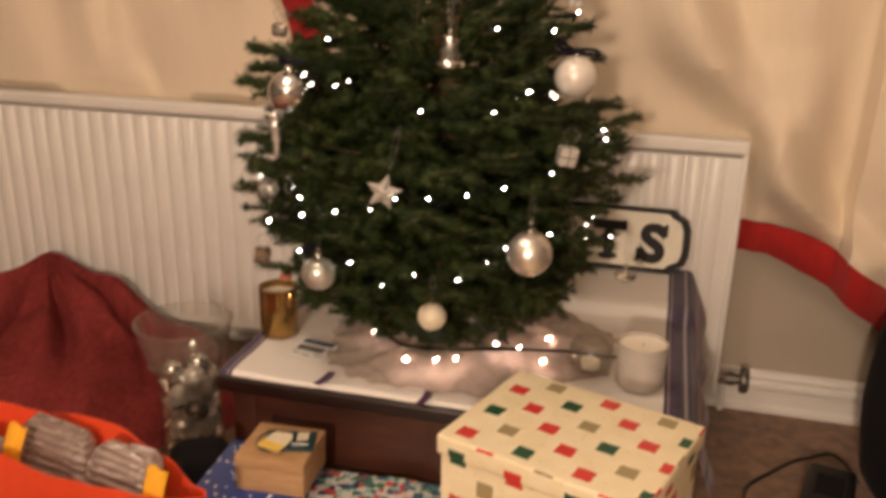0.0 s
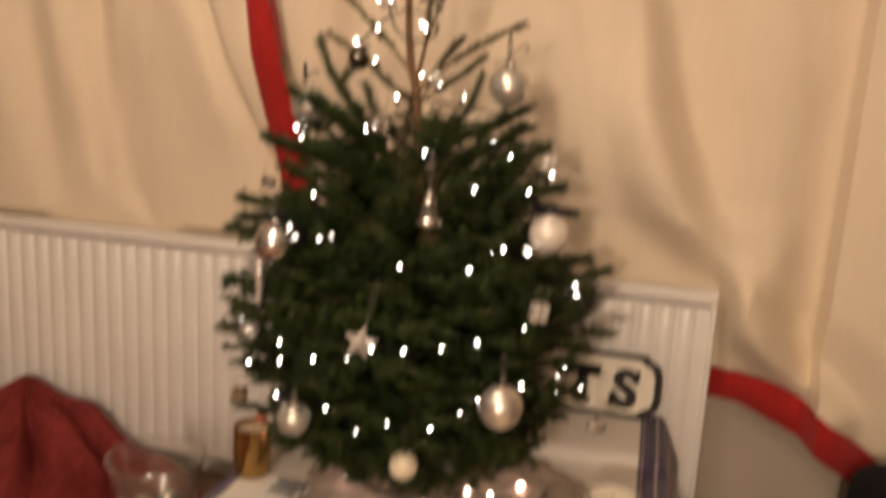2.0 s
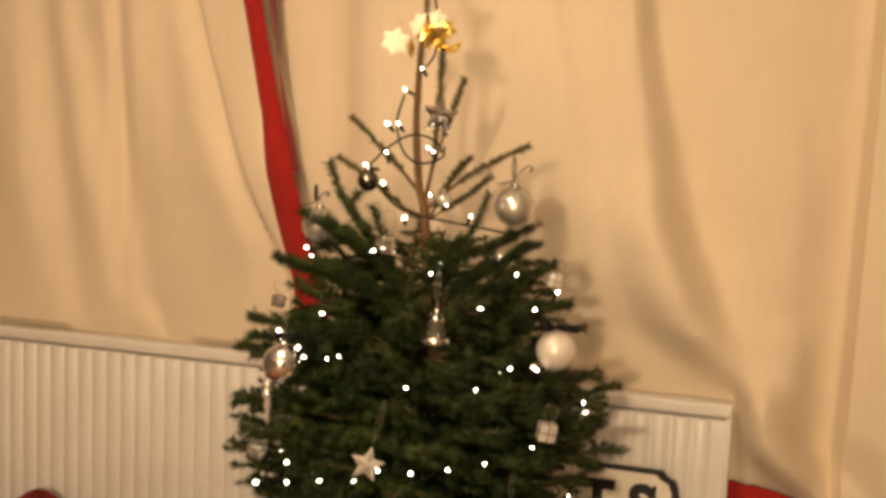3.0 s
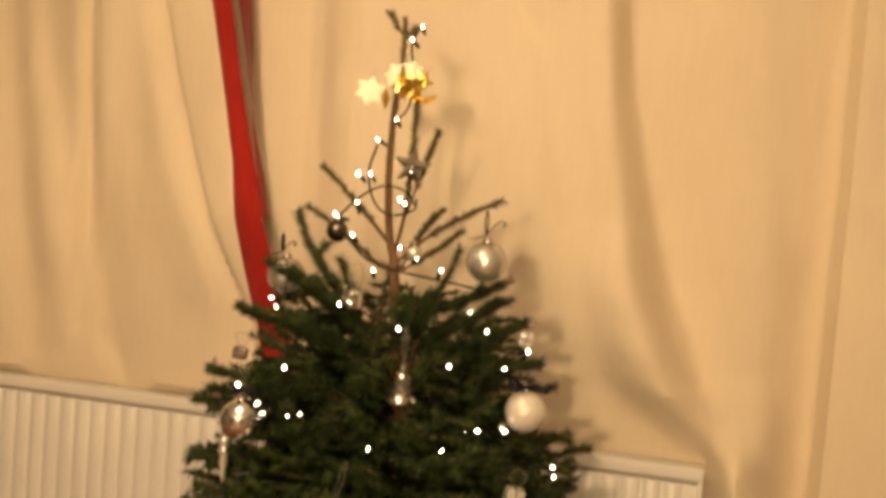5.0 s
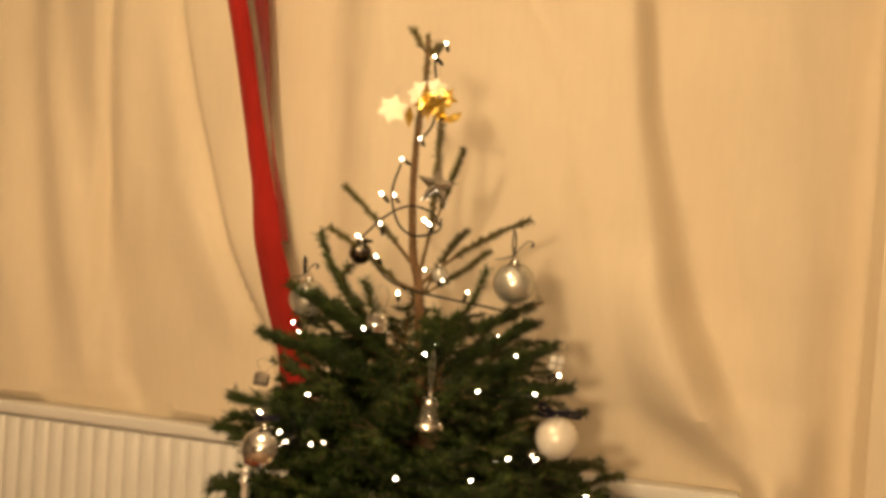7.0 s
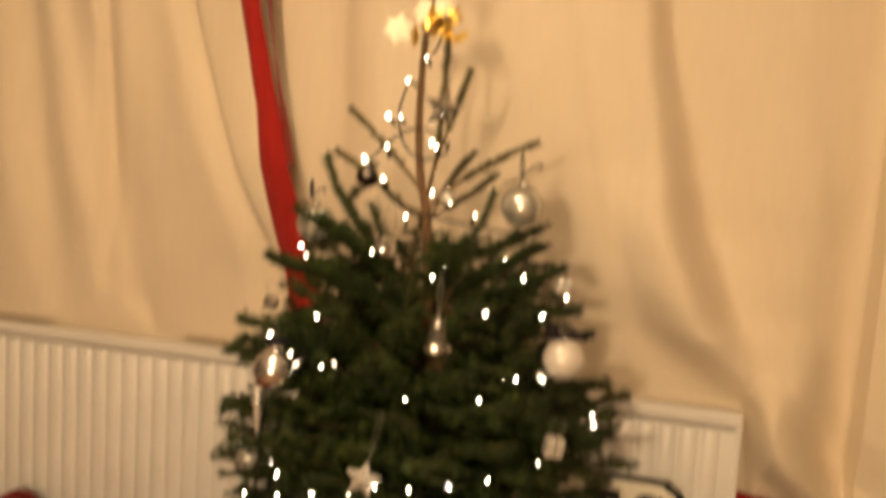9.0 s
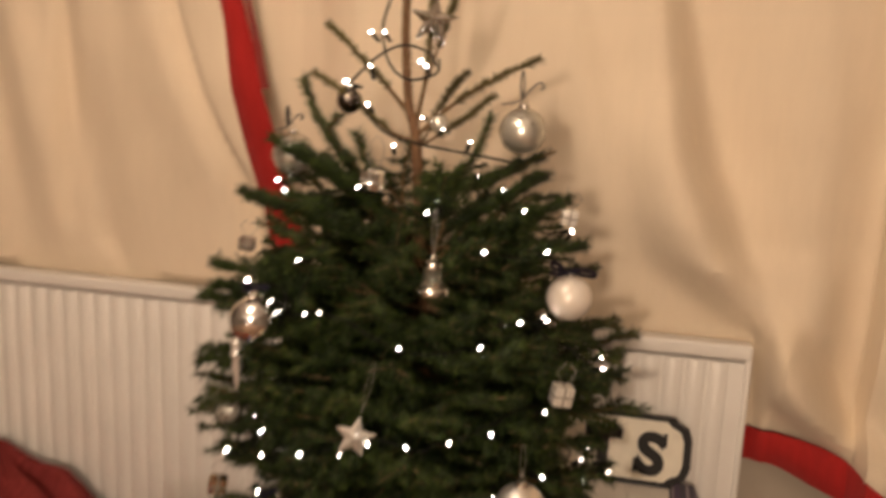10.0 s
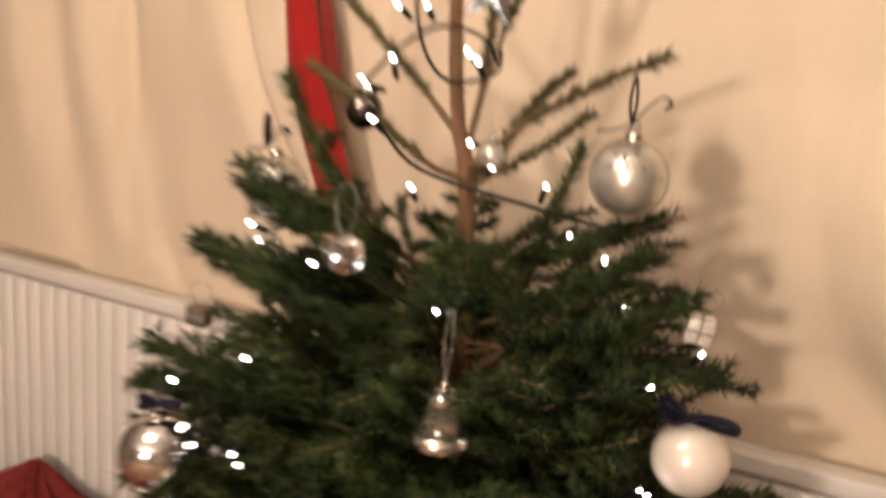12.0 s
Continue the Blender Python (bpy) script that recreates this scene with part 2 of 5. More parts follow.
def polka_material():
    """Cream paper printed with rounded red, green and gold squares on a lattice."""
    m, n, l, b = nodes_of("polka_paper")
    c = n.new("ShaderNodeTexCoord")
    uv = n.new("ShaderNodeSeparateXYZ")
    l.new(c.outputs["UV"], uv.inputs[0])
    u = math_node(n, l, "DIVIDE", uv.outputs[0], 0.048)
    v = math_node(n, l, "DIVIDE", uv.outputs[1], 0.041)
    iu, iv = math_node(n, l, "FLOOR", u), math_node(n, l, "FLOOR", v)
    du = math_node(n, l, "ABSOLUTE", math_node(n, l, "SUBTRACT", math_node(n, l, "FRACT", u), 0.5))
    dv = math_node(n, l, "ABSOLUTE", math_node(n, l, "SUBTRACT", math_node(n, l, "FRACT", v), 0.5))
    ragged = math_node(n, l, "MULTIPLY", noise_tex(n, l, 160.0, 2, "UV"), 0.10)
    wide = math_node(n, l, "LESS_THAN", math_node(n, l, "ADD", du, ragged), 0.345)
    tall = math_node(n, l, "LESS_THAN", math_node(n, l, "ADD", dv, ragged), 0.385)
    used = math_node(n, l, "LESS_THAN", math_node(n, l, "PINGPONG", math_node(n, l, "ADD", iu, iv), 1.0), 0.5)
    inside = math_node(n, l, "MULTIPLY", used, math_node(n, l, "MULTIPLY", wide, tall))
    half = math_node(n, l, "MULTIPLY", math_node(n, l, "ADD", iu, iv), 0.5)
    odd = math_node(n, l, "GREATER_THAN", math_node(n, l, "PINGPONG", half, 1.0), 0.5)
    turn = math_node(n, l, "MULTIPLY", math_node(n, l, "SUBTRACT", iu, iv), 0.5)
    gold = math_node(n, l, "GREATER_THAN", math_node(n, l, "PINGPONG", turn, 1.0), 0.5)
    other = mix(n, l, gold, (0.012, 0.075, 0.035), (0.34, 0.27, 0.13))
    ink = mix(n, l, odd, (0.62, 0.045, 0.035), other)
    paper = ramp(n, l, noise_tex(n, l, 25.0, 3), [(0.3, (0.78, 0.68, 0.44)), (0.7, (0.86, 0.77, 0.54))])
    dot = n.new("ShaderNodeTexVoronoi")
    dot.inputs["Scale"].default_value = 75.0
    l.new(c.outputs["UV"], dot.inputs["Vector"])
    speck = math_node(n, l, "LESS_THAN", dot.outputs["Distance"], 0.13)
    paper = mix(n, l, math_node(n, l, "MULTIPLY", speck, 0.5), paper, (0.45, 0.33, 0.14))
    l.new(mix(n, l, inside, paper, ink), b.inputs["Base Color"])
    b.inputs["Roughness"].default_value = 0.45
    b.inputs["Coat Weight"].default_value = 0.15
    bump(n, l, b, noise_tex(n, l, 40.0, 3), 0.25, 0.001)
    return m


def patch_paper(name, stops, scale, dots=None, ground=None):
    """Printed wrapping paper: patches of several colours, or a ground with scattered dots."""
    m, n, l, b = nodes_of(name)
    c = n.new("ShaderNodeTexCoord")
    v = n.new("ShaderNodeTexVoronoi")
    v.inputs["Scale"].default_value = scale
    v.distance = "CHEBYCHEV"
    l.new(c.outputs["UV"], v.inputs["Vector"])
    sep = n.new("ShaderNodeSeparateColor")
    l.new(v.outputs["Color"], sep.inputs[0])
    r = n.new("ShaderNodeValToRGB")
    r.color_ramp.interpolation = "CONSTANT"
    e = r.color_ramp.elements
    while len(e) < len(stops):
        e.new(0.5)
    for k, (p, col) in enumerate(stops):
        e[k].position, e[k].color = p, (*col, 1)
    l.new(sep.outputs[0], r.inputs[0])
    colour = r.outputs[0]
    if dots:
        d = n.new("ShaderNodeTexVoronoi")
        d.inputs["Scale"].default_value = dots
        l.new(c.outputs["UV"], d.inputs["Vector"])
        speck = math_node(n, l, "LESS_THAN", d.outputs["Distance"], 0.22)
        colour = mix(n, l, speck, ground or colour, (0.8, 0.82, 0.85))
    else:
        edge = math_node(n, l, "GREATER_THAN", v.outputs["Distance"], 0.56)
        colour = mix(n, l, edge, colour, (0.72, 0.72, 0.68))
    l.new(colour, b.inputs["Base Color"])
    b.inputs["Roughness"].default_value, b.inputs["Coat Weight"].default_value = 0.35, 0.3
    bump(n, l, b, noise_tex(n, l, 35.0, 3), 0.3, 0.0015)
    return m


def stripe_cloth():
    """White cotton with woven bands of purple, mauve and navy along one side (u in metres from that side)."""
    m, n, l, b = nodes_of("striped_tablecloth")
    c = n.new("ShaderNodeTexCoord")
    s = n.new("ShaderNodeSeparateXYZ")
    l.new(c.outputs["UV"], s.inputs[0])
    r = n.new("ShaderNodeValToRGB")
    r.color_ramp.interpolation = "CONSTANT"
    navy, mauve, purple, pale, white = (0.012, 0.011, 0.045), (0.17, 0.085, 0.12), (0.035, 0.013, 0.075), (0.27, 0.22, 0.26), (0.80, 0.77, 0.72)
    bands = [(0.0, purple), (0.05, mauve), (0.09, navy), (0.13, pale), (0.16, navy), (0.26, mauve), (0.44, purple), (0.58, navy), (0.66, pale), (0.70, navy), (0.80, purple), (0.88, pale), (0.91, navy), (0.95, white)]
    e = r.color_ramp.elements
    while len(e) < len(bands):
        e.new(0.5)
    for k, (p, col) in enumerate(bands):
        e[k].position, e[k].color = p, (*col, 1)
    l.new(math_node(n, l, "DIVIDE", s.outputs[0], 0.150), r.inputs[0])
    weave = noise_tex(n, l, 400.0, 2, "UV")
    soft = noise_tex(n, l, 9.0, 4, "UV")
    col = mix(n, l, math_node(n, l, "MULTIPLY", weave, 0.08), r.outputs[0], (0.35, 0.32, 0.30))
    col = mix(n, l, math_node(n, l, "MULTIPLY", soft, 0.10), col, (0.45, 0.40, 0.33))
    l.new(col, b.inputs["Base Color"])
    b.inputs["Roughness"].default_value, b.inputs["Sheen Weight"].default_value = 0.9, 0.15
    bump(n, l, b, weave, 0.35, 0.0008)
    return m


M["needles"] = needle_material("fir_needles", [(0.15, (0.003, 0.007, 0.002)), (0.50, (0.010, 0.023, 0.004)), (0.78, (0.056, 0.086, 0.015)), (0.98, (0.15, 0.14, 0.036))])
M["old_needles"] = needle_material("leader_needles", [(0.15, (0.030, 0.026, 0.008)), (0.5, (0.070, 0.066, 0.018)), (0.85, (0.13, 0.105, 0.034))])
M["polka"] = polka_material()
M["patch_paper"] = patch_paper("festive_patch_paper", [(0, (0.62, 0.06, 0.04)), (0.2, (0.03, 0.16, 0.24)), (0.38, (0.70, 0.66, 0.60)), (0.55, (0.02, 0.05, 0.12)), (0.7, (0.30, 0.50, 0.48)), (0.85, (0.05, 0.20, 0.12))], 74.0)
M["snow_paper"] = patch_paper("snow_paper", [(0, (0.02, 0.05, 0.25)), (0.5, (0.03, 0.07, 0.30))], 12.0, 60.0, (0.012, 0.05, 0.27))
M["snow_band"] = plain("snowy_paper_print", (0.74, 0.76, 0.80), 0.4, vary=0.05)
M["tablecloth"] = stripe_cloth()
M["bulb"] = glow("fairy_bulb", (1.0, 0.86, 0.66), 60.0)
uneven(M["bulb"], 9.0, 75.0)
M["bulb_low"] = glow("warm_fairy_bulb", (1.0, 0.62, 0.42), 95.0)
M["lamp_globe"] = glow("lamp_globe", WARM, 18.5)


# ---- builders ----
def thing(name, place, label, category, group="", kind="", turn=0.0, tilt=(0.0, 0.0)):
    ob = new(name)
    ob.empty_display_size = 0.05
    ob.matrix_basis = pose(*place, tilt[0], tilt[1], turn)
    return tagged(ob, label, category, group, kind)


def mesh_from(name, bm, material, smooth=True):
    me = bpy.data.meshes.new(name)
    bm.normal_update()
    bm.to_mesh(me)
    bm.free()
    me.materials.append(material)
    if smooth:
        for p in me.polygons:
            p.use_smooth = True
        me.set_sharp_from_angle(angle=radians(40))
    return me


def part(name, bm, material, parent, label="", smooth=True):
    ob = new(name, mesh_from(name, bm, material, smooth))
    ob.parent = parent
    return tagged(ob, label) if label else ob


def solo(name, bm, material, place, label, category, group="", kind="", turn=0.0, tilt=(0.0, 0.0), smooth=True):
    ob = new(name, mesh_from(name, bm, material, smooth))
    ob.matrix_basis = pose(*place, tilt[0], tilt[1], turn)
    return tagged(ob, label, category, group, kind)


def block(sx, sy, sz, at=(0, 0, 0), bevel=0.003, segments=2, bm=None):
    """A box with rounded edges that stands on at (its base's centre)."""
    bm = bm or bmesh.new()
    made = bmesh.ops.create_cube(bm, size=1.0, matrix=Matrix.Translation((at[0], at[1], at[2] + sz / 2)) @ Matrix.Diagonal((sx, sy, sz, 1)))
    if bevel:
        edges = list({e for v in made["verts"] for e in v.link_edges})
        bmesh.ops.bevel(bm, geom=edges, offset=bevel, segments=segments, affect="EDGES", profile=0.6)
    return bm


def box_uv(bm):
    """Lays UVs in metres on every face by its main direction."""
    uv = bm.loops.layers.uv.new("uv")
    for f in bm.faces:
        f.normal_update()
        a = max(range(3), key=lambda k: abs(f.normal[k]))
        i, j = [(1, 2), (0, 2), (0, 1)][a]
        for lp in f.loops:
            lp[uv].uv = (lp.vert.co[i] + 5.0, lp.vert.co[j] + 5.0)
    return bm


def lathe(profile, sides=32, at=(0, 0, 0), bm=None, caps=(True, True)):
    """Turns (radius, height) rows round the z axis."""
    bm = bm or bmesh.new()
    rings = []
    for r, h in profile:
        if r < 1e-5:
            rings.append([bm.verts.new((at[0], at[1], at[2] + h))])
        else:
            rings.append([bm.verts.new((at[0] + r * math.cos(2 * math.pi * k / sides), at[1] + r * math.sin(2 * math.pi * k / sides), at[2] + h)) for k in range(sides)])
    for a, b in zip(rings, rings[1:]):
        for k in range(sides):
            q = (k + 1) % sides
            if len(a) == 1 and len(b) > 1:
                bm.faces.new((a[0], b[q], b[k]))
            elif len(b) == 1 and len(a) > 1:
                bm.faces.new((a[k], a[q], b[0]))
            elif len(a) > 1:
                bm.faces.new((a[k], a[q], b[q], b[k]))
    if len(rings[0]) > 1 and caps[0]:
        bm.faces.new(rings[0][::-1])
    if len(rings[-1]) > 1 and caps[1]:
        bm.faces.new(rings[-1])
    return bm


def ball(r, at=(0, 0, 0), squash=1.0, bm=None, sides=40, rows=24):
    pts = [(r * math.sin(math.pi * k / rows), -r * squash * math.cos(math.pi * k / rows)) for k in range(rows + 1)]
    pts[0], pts[-1] = (0, -r * squash), (0, r * squash)
    return lathe(pts, sides, at, bm)


def smooth_line(points, steps=6):
    """A Catmull-Rom line through the points."""
    p = [Vector(q) for q in points]
    p = [2 * p[0] - p[1]] + p + [2 * p[-1] - p[-2]]
    out = []
    for k in range(1, len(p) - 2):
        for s in range(steps):
            t = s / steps
            out.append(0.5 * (2 * p[k] + (p[k + 1] - p[k - 1]) * t + (2 * p[k - 1] - 5 * p[k] + 4 * p[k + 1] - p[k + 2]) * t * t + (3 * p[k] - p[k - 1] - 3 * p[k + 1] + p[k + 2]) * t ** 3))
    return out + [p[-2]]


def tube(points, r0, r1=None, sides=8, bm=None, flat=1.0):
    """A round or flattened tube along a line, from radius r0 to r1."""
    bm = bm or bmesh.new()
    r1 = r0 if r1 is None else r1
    pts = [Vector(p) for p in points]
    rings, side = [], None
    for k, p in enumerate(pts):
        d = (pts[min(k + 1, len(pts) - 1)] - pts[max(k - 1, 0)]).normalized()
        side = (Vector((0, 0, 1)).cross(d) if side is None else side - d * side.dot(d))
        if side.length < 1e-4:
            side = Vector((1, 0, 0)) - d * d.x
        side.normalize()
        up = d.cross(side)
        r = r0 + (r1 - r0) * k / max(1, len(pts) - 1)
        rings.append([bm.verts.new(p + side * (r * math.cos(2 * math.pi * s / sides)) + up * (flat * r * math.sin(2 * math.pi * s / sides))) for s in range(sides)])
    for a, b in zip(rings, rings[1:]):
        for s in range(sides):
            bm.faces.new((a[s], a[(s + 1) % sides], b[(s + 1) % sides], b[s]))
    bm.faces.new(rings[0][::-1])
    bm.faces.new(rings[-1])
    return bm


def sheet(fn, nu, nv, thick=0.0, bm=None, uvs=None):
    """A surface fn(u, v) over the unit square; with a thickness it gets a back and rims."""
    bm = bm or bmesh.new()
    grid = [[bm.verts.new(fn(i / nu, j / nv)) for j in range(nv + 1)] for i in range(nu + 1)]
    lay = bm.loops.layers.uv.new("uv") if uvs else None
    for i in range(nu):
        for j in range(nv):
            f = bm.faces.new((grid[i][j], grid[i + 1][j], grid[i + 1][j + 1], grid[i][j + 1]))
            if lay:
                for lp, (a, b) in zip(f.loops, ((i, j), (i + 1, j), (i + 1, j + 1), (i, j + 1))):
                    lp[lay].uv = uvs(a / nu, b / nv)
    if thick:
        bmesh.ops.recalc_face_normals(bm, faces=bm.faces)
        bmesh.ops.solidify(bm, geom=bm.faces[:], thickness=thick)
    return bm


def wob(x, y, z=0.0, s=1.0):
    return noise.noise(Vector((x * s, y * s, z * s)))


# ---- room shell ----
X0, X1, Y0, Y1, H = -3.3, 2.0, -3.0, 2.275, 2.42


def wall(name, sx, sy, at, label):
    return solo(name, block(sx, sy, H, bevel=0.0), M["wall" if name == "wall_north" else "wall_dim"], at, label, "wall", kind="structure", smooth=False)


wall("wall_north", X1 - X0 + 0.3, 0.15, ((X0 + X1) / 2, Y1 + 0.075, 0), "beige painted wall behind the curtains and radiator")
# These three stay out of view; their dark colour holds back bounced light.
wall("wall_south", X1 - X0 + 0.3, 0.15, ((X0 + X1) / 2, Y0 - 0.075, 0), "plain unseen wall opposite the tree, darkened to cut bounced light")
wall("wall_west", 0.15, Y1 - Y0, (X0 - 0.075, (Y0 + Y1) / 2, 0), "plain unseen side wall, darkened to cut bounced light")
wall("wall_east", 0.15, Y1 - Y0, (X1 + 0.075, (Y0 + Y1) / 2, 0), "plain unseen side wall, darkened to cut bounced light")
solo("ceiling", block(X1 - X0 + 0.3, Y1 - Y0 + 0.3, 0.1, bevel=0), M["ceiling"], ((X0 + X1) / 2, (Y0 + Y1) / 2, H), "white painted ceiling", "ceiling", kind="structure", smooth=False)
solo("floor", block(X1 - X0 + 0.3, Y1 - Y0 + 0.3, 0.1, bevel=0), M["carpet"], ((X0 + X1) / 2, (Y0 + Y1) / 2, -0.1), "worn brown short-pile carpet floor", "floor", kind="structure", smooth=False)


def skirting():
    """Moulded skirting board: a plain face, a step and a rounded top, swept along the wall."""
    prof = [(0, 0), (-0.024, 0), (-0.024, 0.012), (-0.014, 0.022), (-0.014, 0.066), (-0.022, 0.072), (-0.022, 0.082), (-0.012, 0.090), (-0.012, 0.098), (-0.018, 0.104), (-0.014, 0.114), (-0.006, 0.12), (0, 0.12)]
    bm = bmesh.new()
    a, b = [[bm.verts.new((x, Y1 + dy, z)) for dy, z in prof] for x in (X0, X1)]
    for k in range(len(prof) - 1):
        bm.faces.new((a[k], b[k], b[k + 1], a[k + 1]))
    bmesh.ops.recalc_face_normals(bm, faces=bm.faces)
    return bm


solo("baseboard", skirting(), M["skirting"], (0, 0, 0), "white gloss moulded skirting board", "skirting board", kind="structure")


# ---- radiator ----
RX0, RX1, RY, RZ0, RZ1, PITCH = -2.39, 0.217, 2.128, 0.10, 0.779, 0.050


def radiator_panel():
    """A pressed steel front: upright flutes with narrow seams between them."""
    top, low = RZ1 - 0.036, RZ0 + 0.03
    cols, x = [], RX0 + 0.012
    cols.append((x, 0.0))
    while x + PITCH < RX1 - 0.01:
        for f, d in ((0.06, 0.0), (0.16, -0.006), (0.5, -0.0075), (0.84, -0.006), (0.94, 0.0)):
            cols.append((x + f * PITCH, d))
        x += PITCH
    cols.append((RX1 - 0.012, 0.0))
    rows = [(low - 0.02, 0.0, 0.0), (low, 0.0, 0.0), (low + 0.018, 1.0, 0.0), (top - 0.022, 1.0, 0.0), (top - 0.009, 0.5, 0.002), (top - 0.006, 0.0, 0.010), (top - 0.006, 0.0, 0.034)]
    bm = bmesh.new()
    grid = [[bm.verts.new((cx, RY + 0.012 + d * k + back, z)) for z, k, back in rows] for cx, d in cols]
    for a, b in zip(grid, grid[1:]):
        for j in range(len(rows) - 1):
            bm.faces.new((a[j], b[j], b[j + 1], a[j + 1]))
    bmesh.ops.recalc_face_normals(bm, faces=bm.faces)
    if bm.faces[0].normal.y > 0:
        bmesh.ops.reverse_faces(bm, faces=bm.faces)
    return bm


rad = thing("radiator", (0, 0, 0), "long white enamelled panel radiator with upright flutes", "radiator")
part("front_panel", radiator_panel(), M["radiator"], rad)
part("back_panel", block(RX1 - RX0 - 0.02, 0.012, RZ1 - RZ0 - 0.03, ((RX0 + RX1) / 2, RY + 0.052, RZ0 + 0.01), 0.003), M["radiator"], rad)
part("top_rail", block(RX1 - RX0, 0.05, 0.036, ((RX0 + RX1) / 2, RY + 0.027, RZ1 - 0.036), 0.009, 3), M["radiator"], rad)
part("side_cover", block(0.014, 0.052, RZ1 - RZ0 - 0.005, (RX1 - 0.007, RY + 0.031, RZ0), 0.005, 3), M["radiator"], rad)
part("side_cover", block(0.014, 0.052, RZ1 - RZ0 - 0.005, (RX0 + 0.007, RY + 0.031, RZ0), 0.005, 3), M["radiator"], rad)
part("bottom_rail", block(RX1 - RX0 - 0.03, 0.03, 0.02, ((RX0 + RX1) / 2, RY + 0.027, RZ0), 0.005), M["radiator"], rad)
for bx in (RX0 + 0.4, RX1 - 0.4):
    part("wall_bracket", block(0.03, Y1 - RY - 0.06, 0.4, (bx, (Y1 + RY + 0.06) / 2, RZ0 + 0.12), 0.002), M["radiator"], rad)
valve = part("valve", lathe([(0.010, -0.03), (0.014, -0.026), (0.014, 0.0), (0.018, 0.002), (0.018, 0.020), (0.013, 0.022), (0.013, 0.034)], 18, (0, 0, 0)), M["pewter"], rad, "dull grey radiator valve")
valve.matrix_basis = Matrix.Translation((RX1 + 0.022, RY + 0.032, RZ0 + 0.036)) @ Matrix.Rotation(radians(90), 4, "Y")
part("valve_knob", lathe([(0.014, 0.034), (0.033, 0.036), (0.035, 0.040), (0.035, 0.050), (0.031, 0.056), (0.0, 0.058)], 24), M["pewter"], valve, "dull grey round valve knob")
part("lock_nut", lathe([(0.017, -0.020), (0.019, -0.018), (0.019, -0.006), (0.017, -0.004)], 6), M["brass"], valve, "bright nickel lock nut")
part("supply_pipe", tube([(RX1 + 0.024, RY + 0.040, RZ0 + 0.030), (RX1 + 0.026, RY + 0.085, RZ0 + 0.012), (RX1 + 0.026, RY + 0.110, RZ0 - 0.02), (RX1 + 0.026, RY + 0.112, 0.0)], 0.0085, sides=14), M["radiator"], rad, "white painted supply pipe")


# ---- curtains ----
TOP = 2.36


def trim_left(z):
    """x of the left curtain's border, its left and right side, at a height."""
    heights = [0.4, 1.0, 1.223, 1.447, 1.669, 1.891, 2.326]
    return float(np.interp(z, heights, [-0.9, -0.975, -1.005, -1.031, -1.079, -1.139, -1.246])), float(np.interp(z, heights, [-0.8, -0.89, -0.926, -0.966, -1.001, -1.029, -1.082]))


def crease(x, z, line, fast, slow, depth):
    """A fold that drops back quickly on one side of a line (x at each height) and comes forward slowly on the other."""
    s = x - float(np.interp(z, [q[1] for q in line], [q[0] for q in line]))
    return 2.3 * depth * math.exp(-((s / (slow if s > 0 else fast)) ** 2))


CREASE_L = [
    ([(-1.68, 0.80), (-1.73, 1.08), (-1.785, 1.41), (-1.85, 1.92)], 0.070, 0.085, 0.021),
    ([(-1.40, 0.86), (-1.47, 1.00), (-1.55, 1.26), (-1.61, 1.46), (-1.73, 1.92)], 0.060, 0.100, 0.016),
    ([(-1.00, 1.00), (-1.03, 1.09), (-1.10, 1.245), (-1.18, 1.43), (-1.26, 1.66), (-1.325, 1.92)], 0.050, 0.016, 0.022),
    ([(-1.39, 0.78), (-1.46, 0.90), (-1.56, 0.94)], 0.020, 0.040, 0.012),
    ([(-2.25, 0.80), (-2.32, 2.0)], 0.060, 0.10, 0.026),
]
CREASE_R = [
    ([(0.0, 0.85), (-0.09, 1.15), (-0.14, 1.33), (-0.18, 1.50), (-0.24, 1.78), (-0.34, 1.92)], 0.045, 0.110, 0.012),
    ([(0.41, 0.80), (0.37, 1.39), (0.345, 2.0)], 0.060, 0.090, 0.009),
    ([(0.463, 0.30), (0.463, 2.2)], 0.080, 0.008, 0.030),
    ([(-0.84, 0.80), (-0.855, 1.4), (-0.877, 2.0)], 0.07, 0.045, 0.016),
    ([(0.90, 0.20), (0.80, 2.0)], 0.04, 0.12, 0.03),
]


def fold_left(x, z):
    """Depth of the left curtain's folds, which run down to the right and bunch at the radiator."""
    s = x + 0.13 * (2.0 - z)
    k = min(1.0, max(0.0, (z - 0.78) / 0.5))
    y = 0.018 * math.sin(9.0 * s + 0.7) + 0.004 * math.sin(23.0 * s + 1.9)
    y += sum(crease(x, z, *c) for c in CREASE_L)
    y += 0.016 * wob(x * 1.7, z * 1.2, 3.3) + 0.007 * wob(x * 7, z * 3, 1.0) + 0.003 * wob(x * 18, z * 9, 6.0)
    sag = 0.014 * math.exp(-((z - 0.86 - 0.35 * (x + 1.75)) / 0.09) ** 2) * math.exp(-((x + 1.45) / 0.4) ** 2)
    edge = (x - trim_left(z)[0]) / 0.26
    bulge = 0.07 * min(1.0, max(0.0, (z - 1.0) / 0.3)) * math.exp(-edge * edge)
    return (0.35 + 0.65 * k) * y - sag * k - 0.034 * k - bulge


def left_curtain(u, v):
    z = 0.42 + (TOP - 0.42) * v
    x = -3.15 + (trim_left(z)[0] + 3.15) * u
    y = 2.165 + fold_left(x, z)
    return (x, min(max(y, 2.02) if z > 0.80 else max(y, 2.196), 2.262), z)


